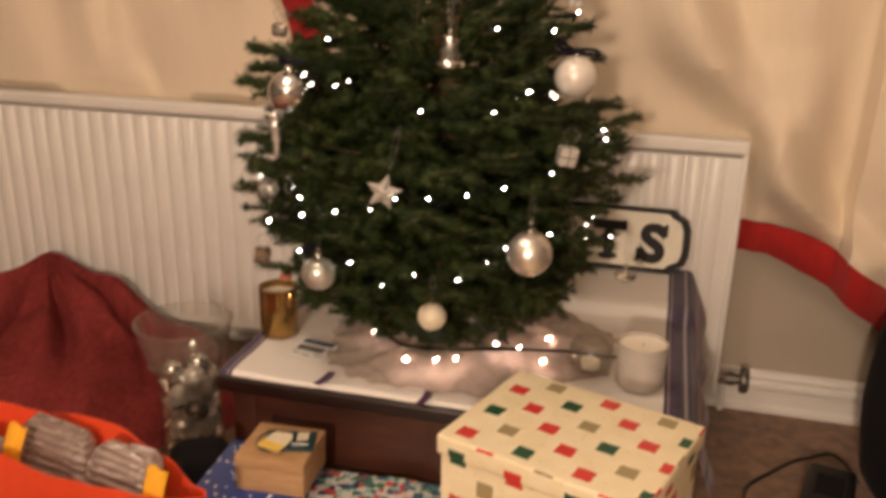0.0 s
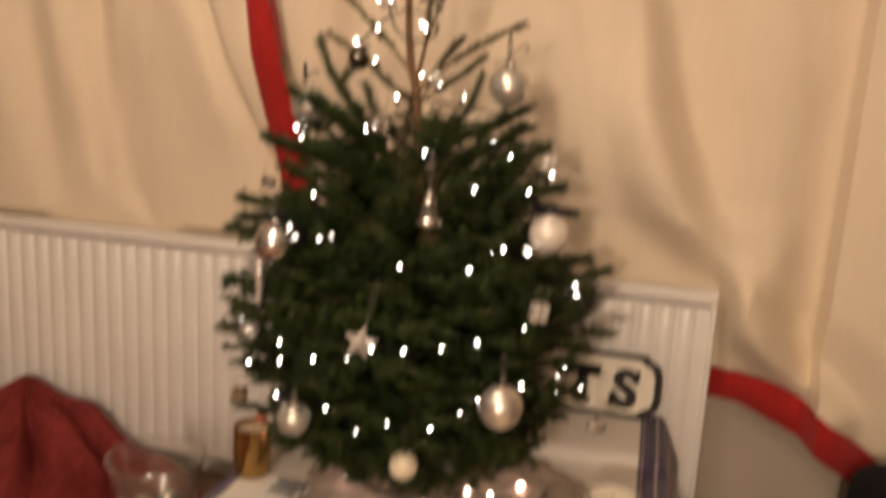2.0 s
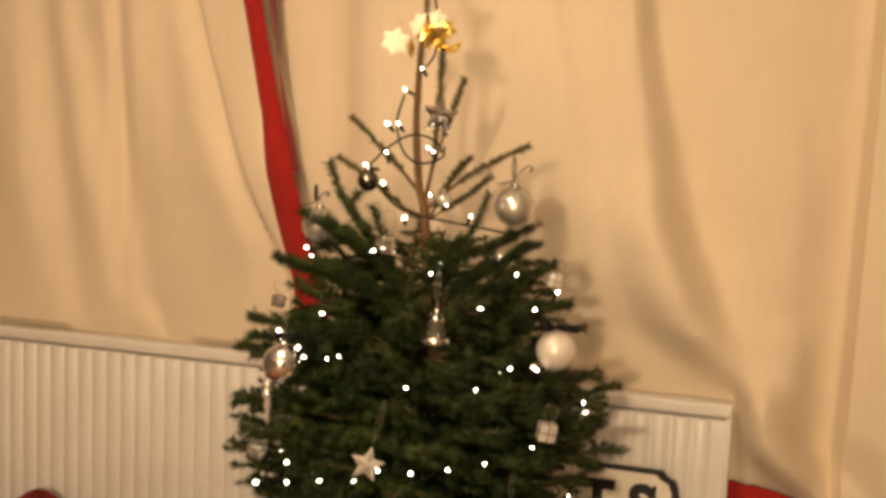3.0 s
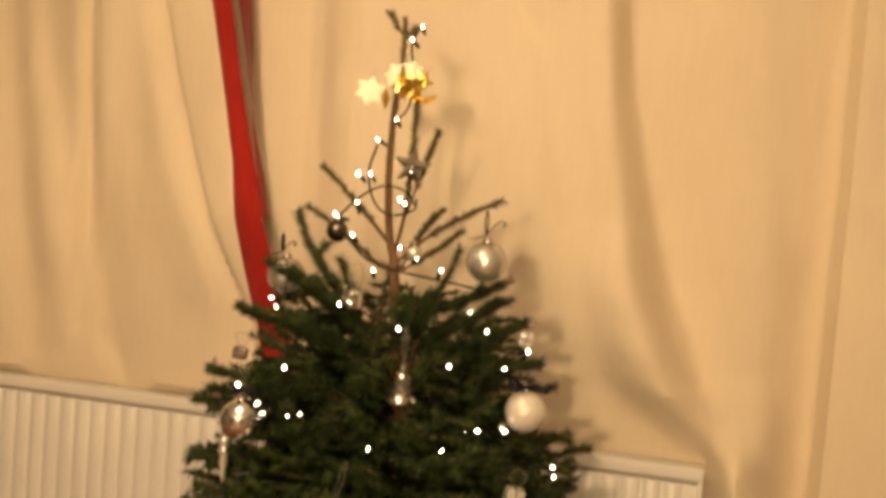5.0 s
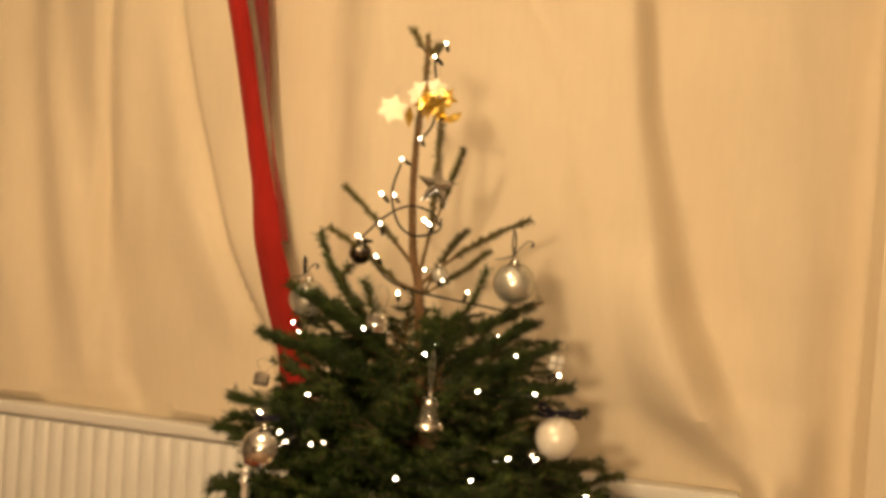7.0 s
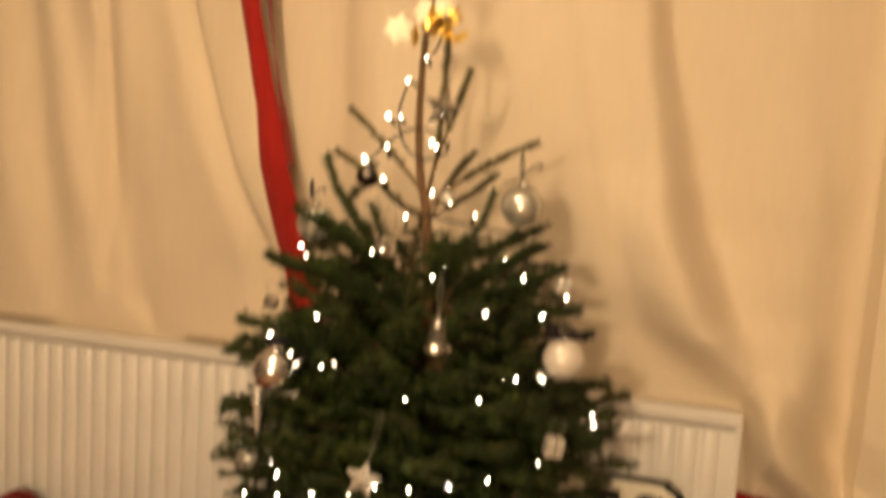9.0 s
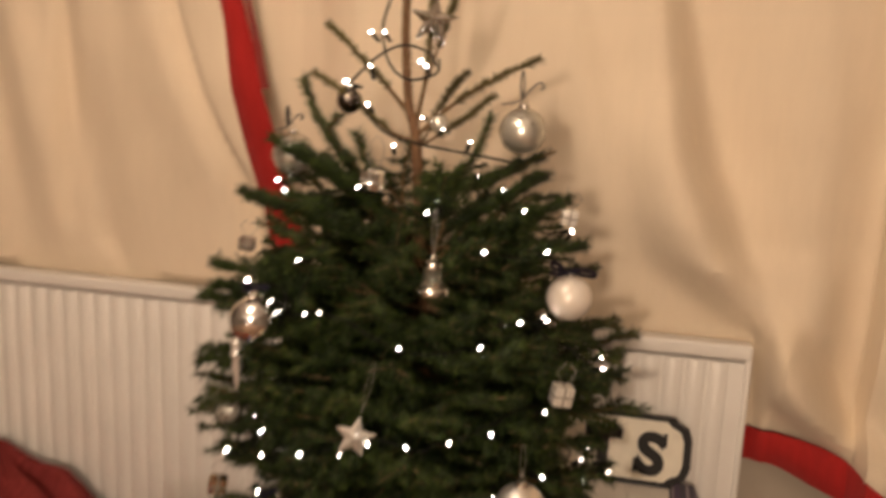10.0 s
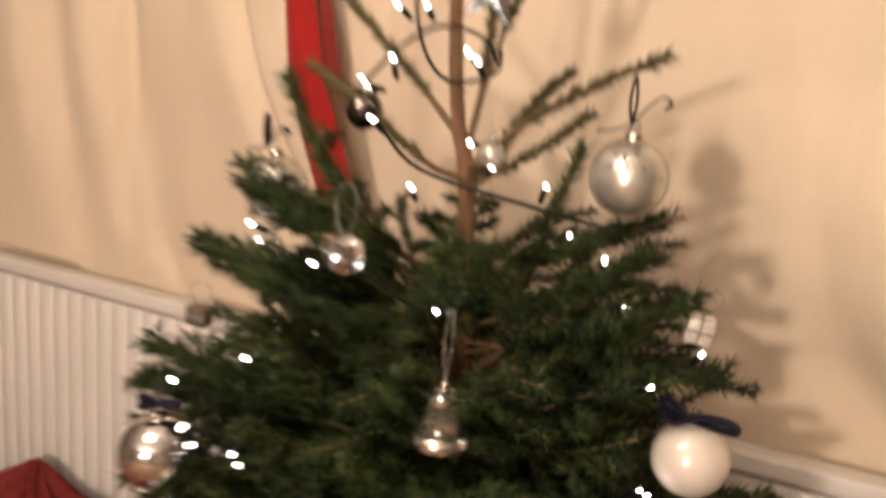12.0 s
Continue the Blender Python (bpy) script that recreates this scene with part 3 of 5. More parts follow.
def border_split(z):
    """x of the fold in the border: the front strip is narrow above and takes the whole width below."""
    a, b = trim_left(z)
    return a + (b - a) * float(np.interp(z, [1.20, 1.40, 1.50, 1.68, 1.91, 2.3], [1.0, 0.90, 0.74, 0.57, 0.44, 0.40]))


def border_left(u, v):
    z = 0.42 + (TOP - 0.42) * v
    a, b = trim_left(z)[0], border_split(z)
    return (a + (b - a) * u, 2.165 + fold_left(a, z) - 0.003 - 0.014 * math.sin(math.pi * u) * min(1, max(0, (z - 0.8) * 3)) + 0.010 * u, z)


def border_back(u, v):
    z = 1.30 + (TOP - 1.30) * v
    a, b = border_split(z) - 0.012, trim_left(z)[1] - 0.012
    return (a + (b - a) * u, 2.166 + fold_left(trim_left(z)[0], z) + 0.022 + 0.055 * (1 - u), z)


curtain_l = thing("curtain", (0, 0, 0), "cream curtain with a red border, tucked behind the radiator", "curtain", "pair of curtains")
part("drape", sheet(left_curtain, 230, 60, 0.002), M["curtain"], curtain_l)
part("border", sheet(border_left, 10, 60, 0.002), M["trim"], curtain_l, "bright red cloth border")
part("border_fold", sheet(border_back, 4, 60, 0.002), M["trim"], curtain_l, "turned back half of the red border")


def hem(x):
    """Height of the right curtain's lower edge: held up by the radiator, then falling away in a curve."""
    return float(np.interp(x, [0.0, 0.22, 0.29, 0.35, 0.40, 0.46, 0.56, 0.70, 0.95, 1.4], [0.562, 0.561, 0.566, 0.556, 0.539, 0.512, 0.448, 0.34, 0.21, 0.19]))


def hem_band(x):
    """Width of the red band below that edge, wider where it hangs aslant."""
    return float(np.interp(x, [0.2, 0.33, 0.41, 0.50, 0.60], [0.076, 0.088, 0.094, 0.104, 0.108]))


def swag(x, z):
    """The long slanting fold: the cloth turns away over a band that widens downwards, then comes forward again."""
    edge = float(np.interp(z, [0.56, 0.66, 0.85, 1.04, 1.20, 1.42, 1.64, 1.92, 2.3], [0.38, 0.25, 0.127, 0.047, -0.010, -0.040, -0.080, -0.107, -0.13]))
    wide = float(np.interp(z, [0.56, 0.66, 0.86, 1.13, 1.45, 1.70, 2.3], [0.09, 0.16, 0.15, 0.13, 0.09, 0.07, 0.06]))
    s = (x - edge) / wide
    if s <= 0:
        return -0.25 * wide * math.exp(-((s * wide / 0.10) ** 2))
    k = min(1.0, s)
    drop = -0.25 * wide + (0.95 + 0.25 * min(1.0, max(0.0, (1.1 - z) / 0.3))) * wide * k * k * (3 - 2 * k)
    return drop if s < 1 else drop * math.exp(-(((s - 1) * wide / 0.16) ** 2))


def loose(x, z):
    """0 where the radiator presses the right curtain to the wall, 1 where it hangs free past the radiator's end and above it."""
    start = float(np.interp(z, [0.78, 1.0, 1.3], [0.222, 0.0, -0.8]))
    t = (x - start) / float(np.interp(z, [0.78, 1.0, 1.3], [0.06, 0.45, 0.9]))
    t = min(1.0, max(0.0, t))
    return t * t * (3 - 2 * t)


def ridge(x, z):
    """The lower end of the slanting fold: the cloth swells forward, then turns back sharply on its far side."""
    mid = float(np.interp(z, [0.50, 0.53, 0.668, 0.80, 0.99, 1.25, 1.5], [0.56, 0.53, 0.390, 0.290, 0.145, 0.050, 0.0]))
    s = x - mid + 0.065
    k = min(1.0, max(0.0, s / 0.125))
    swell = math.exp(-((s / float(np.interp(z, [0.8, 1.2], [0.075, 0.15]))) ** 2)) if s < 0 else 1 - k * k * (3 - 2 * k)
    free = max(min(1.0, max(0.0, (z - 0.79) / 0.16)), loose(x, z))
    return -0.105 * swell * free * min(1.0, max(0.0, (1.35 - z) / 0.30))


def fold_right(x, z):
    s = x - 0.16 * (2.0 - z) * min(1.0, max(0.0, (x + 0.4) / 0.7))
    k = min(1.0, max(0.15, (z - 0.72) / 0.35))
    k += (1.0 - k) * loose(x, z)
    y = 0.018 * math.sin(8.2 * s + 0.4) + 0.004 * math.sin(21.0 * s + 2.2)
    y += sum(crease(x, z, *c) for c in CREASE_R) - 0.022 + swag(x, z) * min(1.0, max(0.0, (z - 0.95) / 0.25))
    y += 0.016 * wob(x * 1.8 + 7, z * 1.1, 5.1) + 0.007 * wob(x * 7, z * 3, 9.0) + 0.003 * wob(x * 18, z * 9, 2.0)
    return k * y + ridge(x, z)


SEAM = 0.463


def between(y, low, high, soft=0.010):
    """Keeps a depth between two limits with rounded shoulders."""
    y = high - soft * math.log1p(math.exp(min(60.0, (high - y) / soft)))
    return low + soft * math.log1p(math.exp(min(60.0, (y - low) / soft)))


def forward(x, z):
    """The right curtain hangs further from the wall above the radiator and past its end."""
    return 0.075 * max(min(1.0, max(0.0, (z - 0.8) / 0.5)), loose(x, z)) 


def nearest(x, z):
    """How far forward the right curtain may come: behind the radiator it is pressed to the wall."""
    k = max(min(1.0, max(0.0, (z - 0.79) / 0.12)), loose(x, z))
    return 2.202 - 0.140 * k - 0.03 * loose(x, z)


def tuck(x, z):
    """Past the radiator's end the cloth turns back to the wall above its hem."""
    return 0.08 * max(0.0, 1.0 - (z - hem(x)) / 0.26) * min(1.0, max(0.0, (x - 0.20) / 0.08))


def right_drape(x0, x1):
    def fn(u, v):
        x = x0 + (x1 - x0) * u
        low = hem(x) - 0.004
        z = low + (TOP - low) * v
        y = 2.216 - forward(x, z) + fold_right(x, z) * min(1.0, max(0.35, (x + 1.0) / 0.3)) + 0.060 * min(1.0, max(0.0, (-0.74 - x) / 0.16))
        y += tuck(x, z)
        return (x, between(y, nearest(x, z), 2.262), z)
    return fn


def border_right(u, v):
    x = 0.05 + 1.30 * u
    t = hem(x)
    z = t - hem_band(x) * (1 - v) * (1 + 0.10 * wob(x * 9, 0.0, 2.0))
    y = 2.204 - forward(x, t) + 0.8 * fold_right(x, t) + 0.006 * math.sin(26 * x + 3 * v) - 0.012 * math.sin(math.pi * v) + tuck(x, t) - 0.012
    return (x, min(max(y, nearest(x, z)), 2.262), z)


def seam_line():
    pts = []
    for k in range(40):
        z = hem(SEAM) + (TOP - hem(SEAM)) * k / 39
        pts.append((SEAM, between(2.212 - forward(SEAM, z) + fold_right(SEAM, z) + tuck(SEAM, z), nearest(SEAM, z), 2.262) - 0.002, z))
    return tube(pts, 0.0030, sides=6)


curtain_r = thing("curtain", (0, 0, 0), "cream curtain with a red hem sagging below the radiator's end", "curtain", "pair of curtains")
part("drape", sheet(right_drape(-1.45, SEAM), 250, 96, 0.002), M["curtain"], curtain_r)
part("drape", sheet(right_drape(SEAM + 0.003, 1.75), 90, 96, 0.002), M["curtain"], curtain_r)
part("seam", seam_line(), M["curtain"], curtain_r)
part("border", sheet(border_right, 90, 8, 0.002), M["trim"], curtain_r, "bright red cloth hem band")
rail = thing("curtain_rail", (0, 0, 0), "white curtain rail above the window wall", "curtain rail")
part("rail", tube([(-3.2, 2.205, 2.375), (1.8, 2.205, 2.375)], 0.012, sides=12), M["skirting"], rail)
for k in range(5):
    part("bracket", block(0.02, 0.07, 0.02, (-3.0 + 1.15 * k, 2.24, 2.372), 0.003), M["skirting"], rail)


# ---- lamps of the room ----
pend = thing("pendant_lamp", (PENDANT[0], PENDANT[1], 0), "lit ceiling pendant lamp with a large round paper shade", "lamp")
part("ceiling_rose", lathe([(0.006, H - 0.035), (0.02, H - 0.03), (0.05, H - 0.012), (0.05, H - 0.001)], 24), M["skirting"], pend)
part("flex", tube([(0, 0, H - 0.03), (0, 0, 2.25)], 0.004, sides=8), M["skirting"], pend)
part("lamp_holder", lathe([(0.012, 2.242), (0.022, 2.248), (0.022, 2.265), (0.008, 2.272)], 20), M["skirting"], pend)
part("shade", ball(0.205, (0, 0, PENDANT[2]), 0.94), M["lamp_globe"], pend, "glowing round shade")
stand = thing("floor_lamp", (STANDING[0], STANDING[1], 0), "lit standing lamp with a bare upright bulb", "lamp")
part("base", lathe([(0.13, 0), (0.13, 0.012), (0.11, 0.022), (0.02, 0.03)], 32), M["black_plastic"], stand)
part("pole", tube([(0, 0, 0.02), (0, 0, 1.39)], 0.011, sides=14), M["black_plastic"], stand)
part("lamp_holder", lathe([(0.012, 1.385), (0.02, 1.395), (0.02, 1.42), (0.010, 1.425)], 20), M["black_plastic"], stand)


# ---- table with its cloth ----
TZ = 0.40
TX0, TX1, TY0, TY1 = -0.795, 0.10, 1.335, 1.83
table = thing("low_chest", ((TX0 + TX1) / 2, (TY0 + 2.1) / 2, 0), "low dark mahogany chest with an overhanging top, under a cloth", "chest")
tw, td = TX1 - TX0, 2.1 - TY0
part("top", block(tw, td, 0.030, (0, 0, TZ - 0.034), 0.007, 3), M["mahogany_edge"], table, "dark moulded top edge")
part("front_panel", block(tw - 0.05, 0.02, TZ - 0.075, (0, -td / 2 + 0.030, 0.04), 0.002), M["mahogany"], table)
for sx in (-1, 1):
    part("side_panel", block(0.02, td - 0.05, TZ - 0.075, (sx * (tw / 2 - 0.035), 0.005, 0.04), 0.002), M["mahogany"], table)
part("back_panel", block(tw - 0.05, 0.02, TZ - 0.075, (0, td / 2 - 0.030, 0.04), 0.002), M["mahogany"], table)
part("plinth", block(tw - 0.03, td - 0.03, 0.04, (0, 0, 0), 0.004), M["mahogany_edge"], table)
for sx in (-1, 0, 1):
    part("front_rail", block(0.035, 0.008, TZ - 0.08, (sx * (tw / 2 - 0.06), -td / 2 + 0.019, 0.042), 0.002), M["mahogany"], table)


HANG = 0.095


def cloth_point(u, v):
    """Over the chest's top from the front edge, up a step at the back and on to the radiator; the sides fall a little."""
    run = [(0.0, TY0 + 0.002, TZ + 0.003), (0.62, 1.80, TZ + 0.004), (0.66, 1.835, TZ + 0.010), (0.76, 1.855, TZ + 0.034), (0.80, 1.875, TZ + 0.040), (1.0, 2.105, TZ + 0.044)]
    for a, b in zip(run, run[1:]):
        if v <= b[0]:
            t = (v - a[0]) / (b[0] - a[0])
            y, z = a[1] + (b[1] - a[1]) * t, a[2] + (b[2] - a[2]) * t
            break
    along = u * (tw + 0.016 + HANG)
    x = TX0 - 0.008 + min(along, tw + 0.016)
    z += 0.0035 * abs(wob(x * 9, y * 9, 1.0)) + 0.0015 * abs(wob(x * 30, y * 30, 4.0))
    y -= 0.004 * wob(x * 7, 0.0, 2.0) * (1 - v)
    over = max(0.0, along - tw - 0.016)
    x += 0.008 * (1 - math.exp(-over / 0.006)) + 0.38 * over + 0.006 * math.sin(22 * v) * over / HANG
    z -= max(0.0, over - 0.004)
    low = max(0.0, (0.012 - u) / 0.012)
    z -= 0.025 * low ** 2
    if v < 0.012:
        z -= 0.012
    return (x, y, z)


def cloth_uv(u, v):
    full = tw + 0.016 + HANG
    return (min((1 - u) * full, u * full + 0.105), v * 0.8)


cloth_ob = solo("tablecloth", sheet(cloth_point, 200, 90, 0.0, uvs=cloth_uv), M["tablecloth"], (0, 0, 0), "white cotton tablecloth with purple and navy striped edges", "tablecloth")
step = solo("storage_box", block(tw - 0.08, 0.215, 0.032, bevel=0.006), M["card_cream"], ((TX0 + TX1) / 2 - 0.01, 1.985, TZ + 0.001), "flat box under the cloth behind the tree", "box")
for k, (px, py, turn) in enumerate(((-0.575, 1.365, -14), (-0.37, 1.352, -6))):
    solo("cloth_tie", sheet(lambda u, v: (0.014 * (u - 0.5) + 0.004 * math.sin(4 * v), 0.055 * (v - 0.5), 0.003 * math.sin(3.14 * v) + 0.001), 4, 10, 0.0015), M["purple"], (px, py, TZ + 0.010), "short purple cloth tie lying on the tablecloth", "ribbon", "cloth ties", turn=turn)


# ---- fir tree ----
TREE = Vector((-0.415, 1.615, TZ + 0.012))
tree = thing("christmas_tree", TREE, "bushy green fir tree with a bare leader, standing in a pot", "tree")


def local(p):
    return Vector(p) - TREE


LEAD = [(-0.405, 1.625, 0.47), (-0.415, 1.62, 0.80), (-0.432, 1.615, 1.08), (-0.443, 1.61, 1.233), (-0.456, 1.606, 1.29), (-0.461, 1.59, 1.408), (-0.454, 1.575, 1.543), (-0.444, 1.57, 1.601), (-0.441, 1.56, 1.703)]
lead = smooth_line([local(p) for p in LEAD], 5)
part("trunk", tube(lead, 0.0125, 0.0036, 12), M["bark"], tree, "reddish brown bark")
TWIGS = {
    "second": [(-0.445, 1.61, 1.25), (-0.425, 1.60, 1.345), (-0.415, 1.59, 1.483), (-0.412, 1.585, 1.56)],
    "mid": [(-0.432, 1.605, 1.31), (-0.392, 1.59, 1.423), (-0.366, 1.58, 1.495)],
    "left": [(-0.456, 1.605, 1.275), (-0.508, 1.58, 1.339), (-0.585, 1.557, 1.417)],
    "dark": [(-0.440, 1.605, 1.225), (-0.478, 1.58, 1.242), (-0.541, 1.55, 1.298), (-0.600, 1.53, 1.336)],
    "right": [(-0.440, 1.61, 1.238), (-0.377, 1.61, 1.294), (-0.31, 1.60, 1.336), (-0.236, 1.60, 1.372)],
    "right_low": [(-0.436, 1.60, 1.215), (-0.36, 1.62, 1.27), (-0.31, 1.62, 1.31)],
    "tip": [(-0.444, 1.56, 1.672), (-0.470, 1.55, 1.713)],
    "tip_right": [(-0.441, 1.56, 1.66), (-0.418, 1.555, 1.685)],
    "left_up": [(-0.50, 1.57, 1.13), (-0.572, 1.525, 1.235), (-0.604, 1.495, 1.325)],
    "left_in": [(-0.49, 1.54, 1.15), (-0.555, 1.50, 1.235), (-0.535, 1.48, 1.27)],
    "knob": [(-0.45, 1.55, 1.13), (-0.465, 1.43, 1.20), (-0.476, 1.40, 1.245)],
    "back": [(-0.445, 1.62, 1.20), (-0.42, 1.72, 1.30), (-0.40, 1.80, 1.35)],
}
TWIGS.update({
    "full_a": [(-0.47, 1.56, 1.09), (-0.543, 1.52, 1.156), (-0.655, 1.50, 1.224)],
    "full_b": [(-0.47, 1.56, 1.04), (-0.56, 1.52, 1.085), (-0.705, 1.48, 1.137)],
    "full_c": [(-0.43, 1.60, 1.12), (-0.31, 1.60, 1.17), (-0.197, 1.58, 1.226)],
    "full_d": [(-0.42, 1.60, 1.06), (-0.32, 1.58, 1.115), (-0.216, 1.56, 1.185)],
    "full_e": [(-0.42, 1.60, 1.03), (-0.30, 1.58, 1.085), (-0.170, 1.56, 1.148)],
    "full_f": [(-0.42, 1.61, 1.04), (-0.27, 1.60, 1.060), (-0.140, 1.60, 1.068)],
    "full_g": [(-0.43, 1.60, 1.12), (-0.345, 1.60, 1.195), (-0.310, 1.60, 1.275)],
    "full_h": [(-0.45, 1.58, 1.10), (-0.52, 1.47, 1.17), (-0.585, 1.42, 1.215)],
    "full_i": [(-0.42, 1.57, 1.08), (-0.36, 1.46, 1.14), (-0.34, 1.41, 1.19)],
    "full_k": [(-0.50, 1.53, 0.90), (-0.63, 1.48, 0.935), (-0.765, 1.455, 0.957)],
    "full_l": [(-0.48, 1.52, 0.97), (-0.60, 1.46, 1.00), (-0.722, 1.42, 1.021)],
    "full_m": [(-0.50, 1.52, 0.94), (-0.61, 1.46, 0.975), (-0.715, 1.41, 0.990)],
    "full_n": [(-0.50, 1.53, 0.80), (-0.63, 1.48, 0.84), (-0.758, 1.43, 0.852)],
    "full_q": [(-0.36, 1.60, 0.80), (-0.21, 1.58, 0.83), (-0.085, 1.56, 0.842)],
    "full_r": [(-0.47, 1.56, 1.07), (-0.57, 1.49, 1.11), (-0.668, 1.45, 1.130)],
    "full_j": [(-0.45, 1.56, 1.06), (-0.50, 1.43, 1.10), (-0.53, 1.37, 1.14)],
})
FULL = {"left_up", "left_in", "knob"} | {k for k in TWIGS if k.startswith("full")}
rng = np.random.RandomState(7)
bare_twigs = []
twigs = []  # (start, end, needle length, needles a metre)


HANGING = [(-0.606, 1.322, 0.964, 0.037), (-0.160, 1.600, 0.979, 0.041), (-0.190, 1.345, 0.714, 0.039), (-0.353, 1.325, 0.586, 0.026), (-0.560, 1.315, 0.646, 0.033), (-0.252, 1.572, 1.255, 0.039), (-0.356, 1.418, 1.033, 0.030), (-0.432, 1.295, 0.812, 0.032), (-0.148, 1.432, 0.866, 0.022), (-0.436, 1.362, 1.183, 0.020), (-0.645, 1.345, 0.888, 0.012)]


def clear_of_ornaments(a, b):
    """Twigs stay out of the hanging ornaments and of the space outside them."""
    for q in (a, b, (a + b) / 2):
        for x, y, z, r in HANGING:
            c = np.array([x, y, z]) - np.array(TREE)
            out = np.array([c[0], c[1], 0.0])
            out /= np.linalg.norm(out)
            d = q - c
            t = min(max(float(d @ out), 0.0), 0.07)
            if np.linalg.norm(d - out * t) < r + 0.004:
                return False
            if r > 0.03:
                room = np.array([0.0, -0.98, 0.2])
                t = min(max(float(d @ room), 0.0), 0.30)
                if np.linalg.norm(d - room * t) < r + 0.006:
                    return False
    return True


def spray(a, b, length, dense, bundle=None):
    a, b = np.array(a, float), np.array(b, float)
    if not clear_of_ornaments(a, b):
        return False
    (twigs if bundle is None else bundle).append((a, b, length, dense))
    return True


for key, pts in TWIGS.items():
    line = smooth_line([local(p) for p in pts], 5)
    part("twig", tube(line, 0.0045 if key in ("second", "right", "dark", "left") else 0.0026, 0.0018, 7), M["twig"], tree)
    for k, (a, b) in enumerate(zip(line, line[1:])):
        if k / len(line) > (0.25 if key in ("mid", "second", "right", "left", "dark") else 0.1):
            spray(a, b, 0.021 if key in FULL else 0.0155, 2600 if key in FULL else 3000, None if key in FULL else bare_twigs)
    if key in FULL and key not in ("left_up", "left_in", "knob", "full_g"):
        n_line = len(line)
        for k in range(2, n_line - 1):
            d = (line[k + 1] - line[k - 1]).normalized()
            s1 = d.cross(Vector((0, 0, 1))).normalized()
            for sgn in (-1, 1):
                w = (d * 0.9 + s1 * sgn * rng.uniform(0.5, 0.8) + Vector((0, 0, rng.uniform(-0.15, 0.35)))).normalized()
                ln = 0.075 * (1 - k / n_line) + 0.022
                spray(line[k], line[k] + w * ln, 0.019, 1400)
for a, b in zip(lead[20:], lead[21:]):
    spray(a, b, 0.0135, 2300, bare_twigs)

PROFILE = [(0.44, 0.12), (0.50, 0.21), (0.58, 0.290), (0.68, 0.330), (0.80, 0.345), (0.92, 0.320), (1.00, 0.285), (1.08, 0.250), (1.15, 0.205), (1.20, 0.165), (1.25, 0.110)]


def reach(z):
    return float(np.interp(z, [p[0] for p in PROFILE], [p[1] for p in PROFILE]))


boughs = bmesh.new()
count, z = 0, 0.45
golden = 2.39996
while z < 1.235:
    n_round = 13 if z < 1.0 else 11 if z < 1.1 else 7
    for k in range(n_round):
        az = count * golden + rng.uniform(-0.2, 0.2)
        count += 1
        tip_z = z + rng.uniform(-0.034, 0.034)
        r = reach(tip_z) * rng.uniform(0.80, 1.08) * (1 + (0.10 * math.cos(az) ** 2 if 0.82 < z < 1.0 else -0.06 * max(0.0, math.cos(az)) if 0.62 < z < 0.79 else 0)) * (1 + 0.17 * max(0.0, -math.cos(az)) * (0.56 < z < 0.92)) + (0.02 if math.sin(az) > 0 else 0.0)
        rise = np.interp(z, [0.45, 0.7, 1.0, 1.2], [-0.10, -0.01, 0.07, 0.19]) + rng.uniform(-0.02, 0.03)
        out = np.array([math.cos(az), math.sin(az), 0.0])
        side = np.array([-math.sin(az), math.cos(az), 0.0])
        trunk_x = np.interp(tip_z, [0.45, 1.25], [-0.405, -0.445]) - TREE.x
        start = np.array([trunk_x, 0.005, max(0.06, tip_z - rise - TREE.z)])
        end = np.array([trunk_x, 0.005, tip_z - TREE.z]) + out * r
        bow = np.array([0, 0, -0.10 * r])
        pts = [start + (end - start) * t + bow * (4 * t * (1 - t)) + side * 0.02 * math.sin(3 * t + k) for t in np.linspace(0, 1, 9)]
        stop = next((i for i in range(8) if not clear_of_ornaments(pts[i], pts[i + 1])), 8)
        if stop < 3:
            continue
        pts = pts[:stop + 1]
        tube([Vector(p) for p in pts], 0.0048, 0.0016, 5, boughs)
        first = 1 if z < 1.05 else 2
        for i in range(first, stop):
            spray(pts[i], pts[i + 1], 0.019, 1500 if i > 3 else 1300)
            t = i / 8
            for s in (-1, 1):
                if rng.rand() < 0.08:
                    continue
                ln = (0.36 * (1 - t) * r + 0.038) * rng.uniform(0.7, 1.2)
                d = out * rng.uniform(0.6, 1.0) + side * s * rng.uniform(0.5, 0.8) + np.array([0, 0, rng.uniform(-0.10, 0.40)])
                d /= np.linalg.norm(d)
                a = pts[i] + (pts[i + 1] - pts[i]) * rng.rand()
                b = a + d * ln
                if not spray(a, b, 0.019, 1350):
                    continue
                tube([Vector(a), Vector(b)], 0.0016, 0.0010, 3, boughs)
                if ln > 0.055:
                    for q in (0.5,):
                        e = d + side * rng.uniform(-0.7, 0.7) + out * 0.25 + np.array([0, 0, rng.uniform(-0.3, 0.35)])
                        e /= np.linalg.norm(e)
                        spray(a + d * ln * q, a + d * ln * q + e * ln * rng.uniform(0.35, 0.6), 0.018, 1100)
    z += 0.043 if z < 1.0 else 0.048
tagged(part("branchwork", boughs, M["twig"], tree, "thin brown side branches"), kind="stuff")


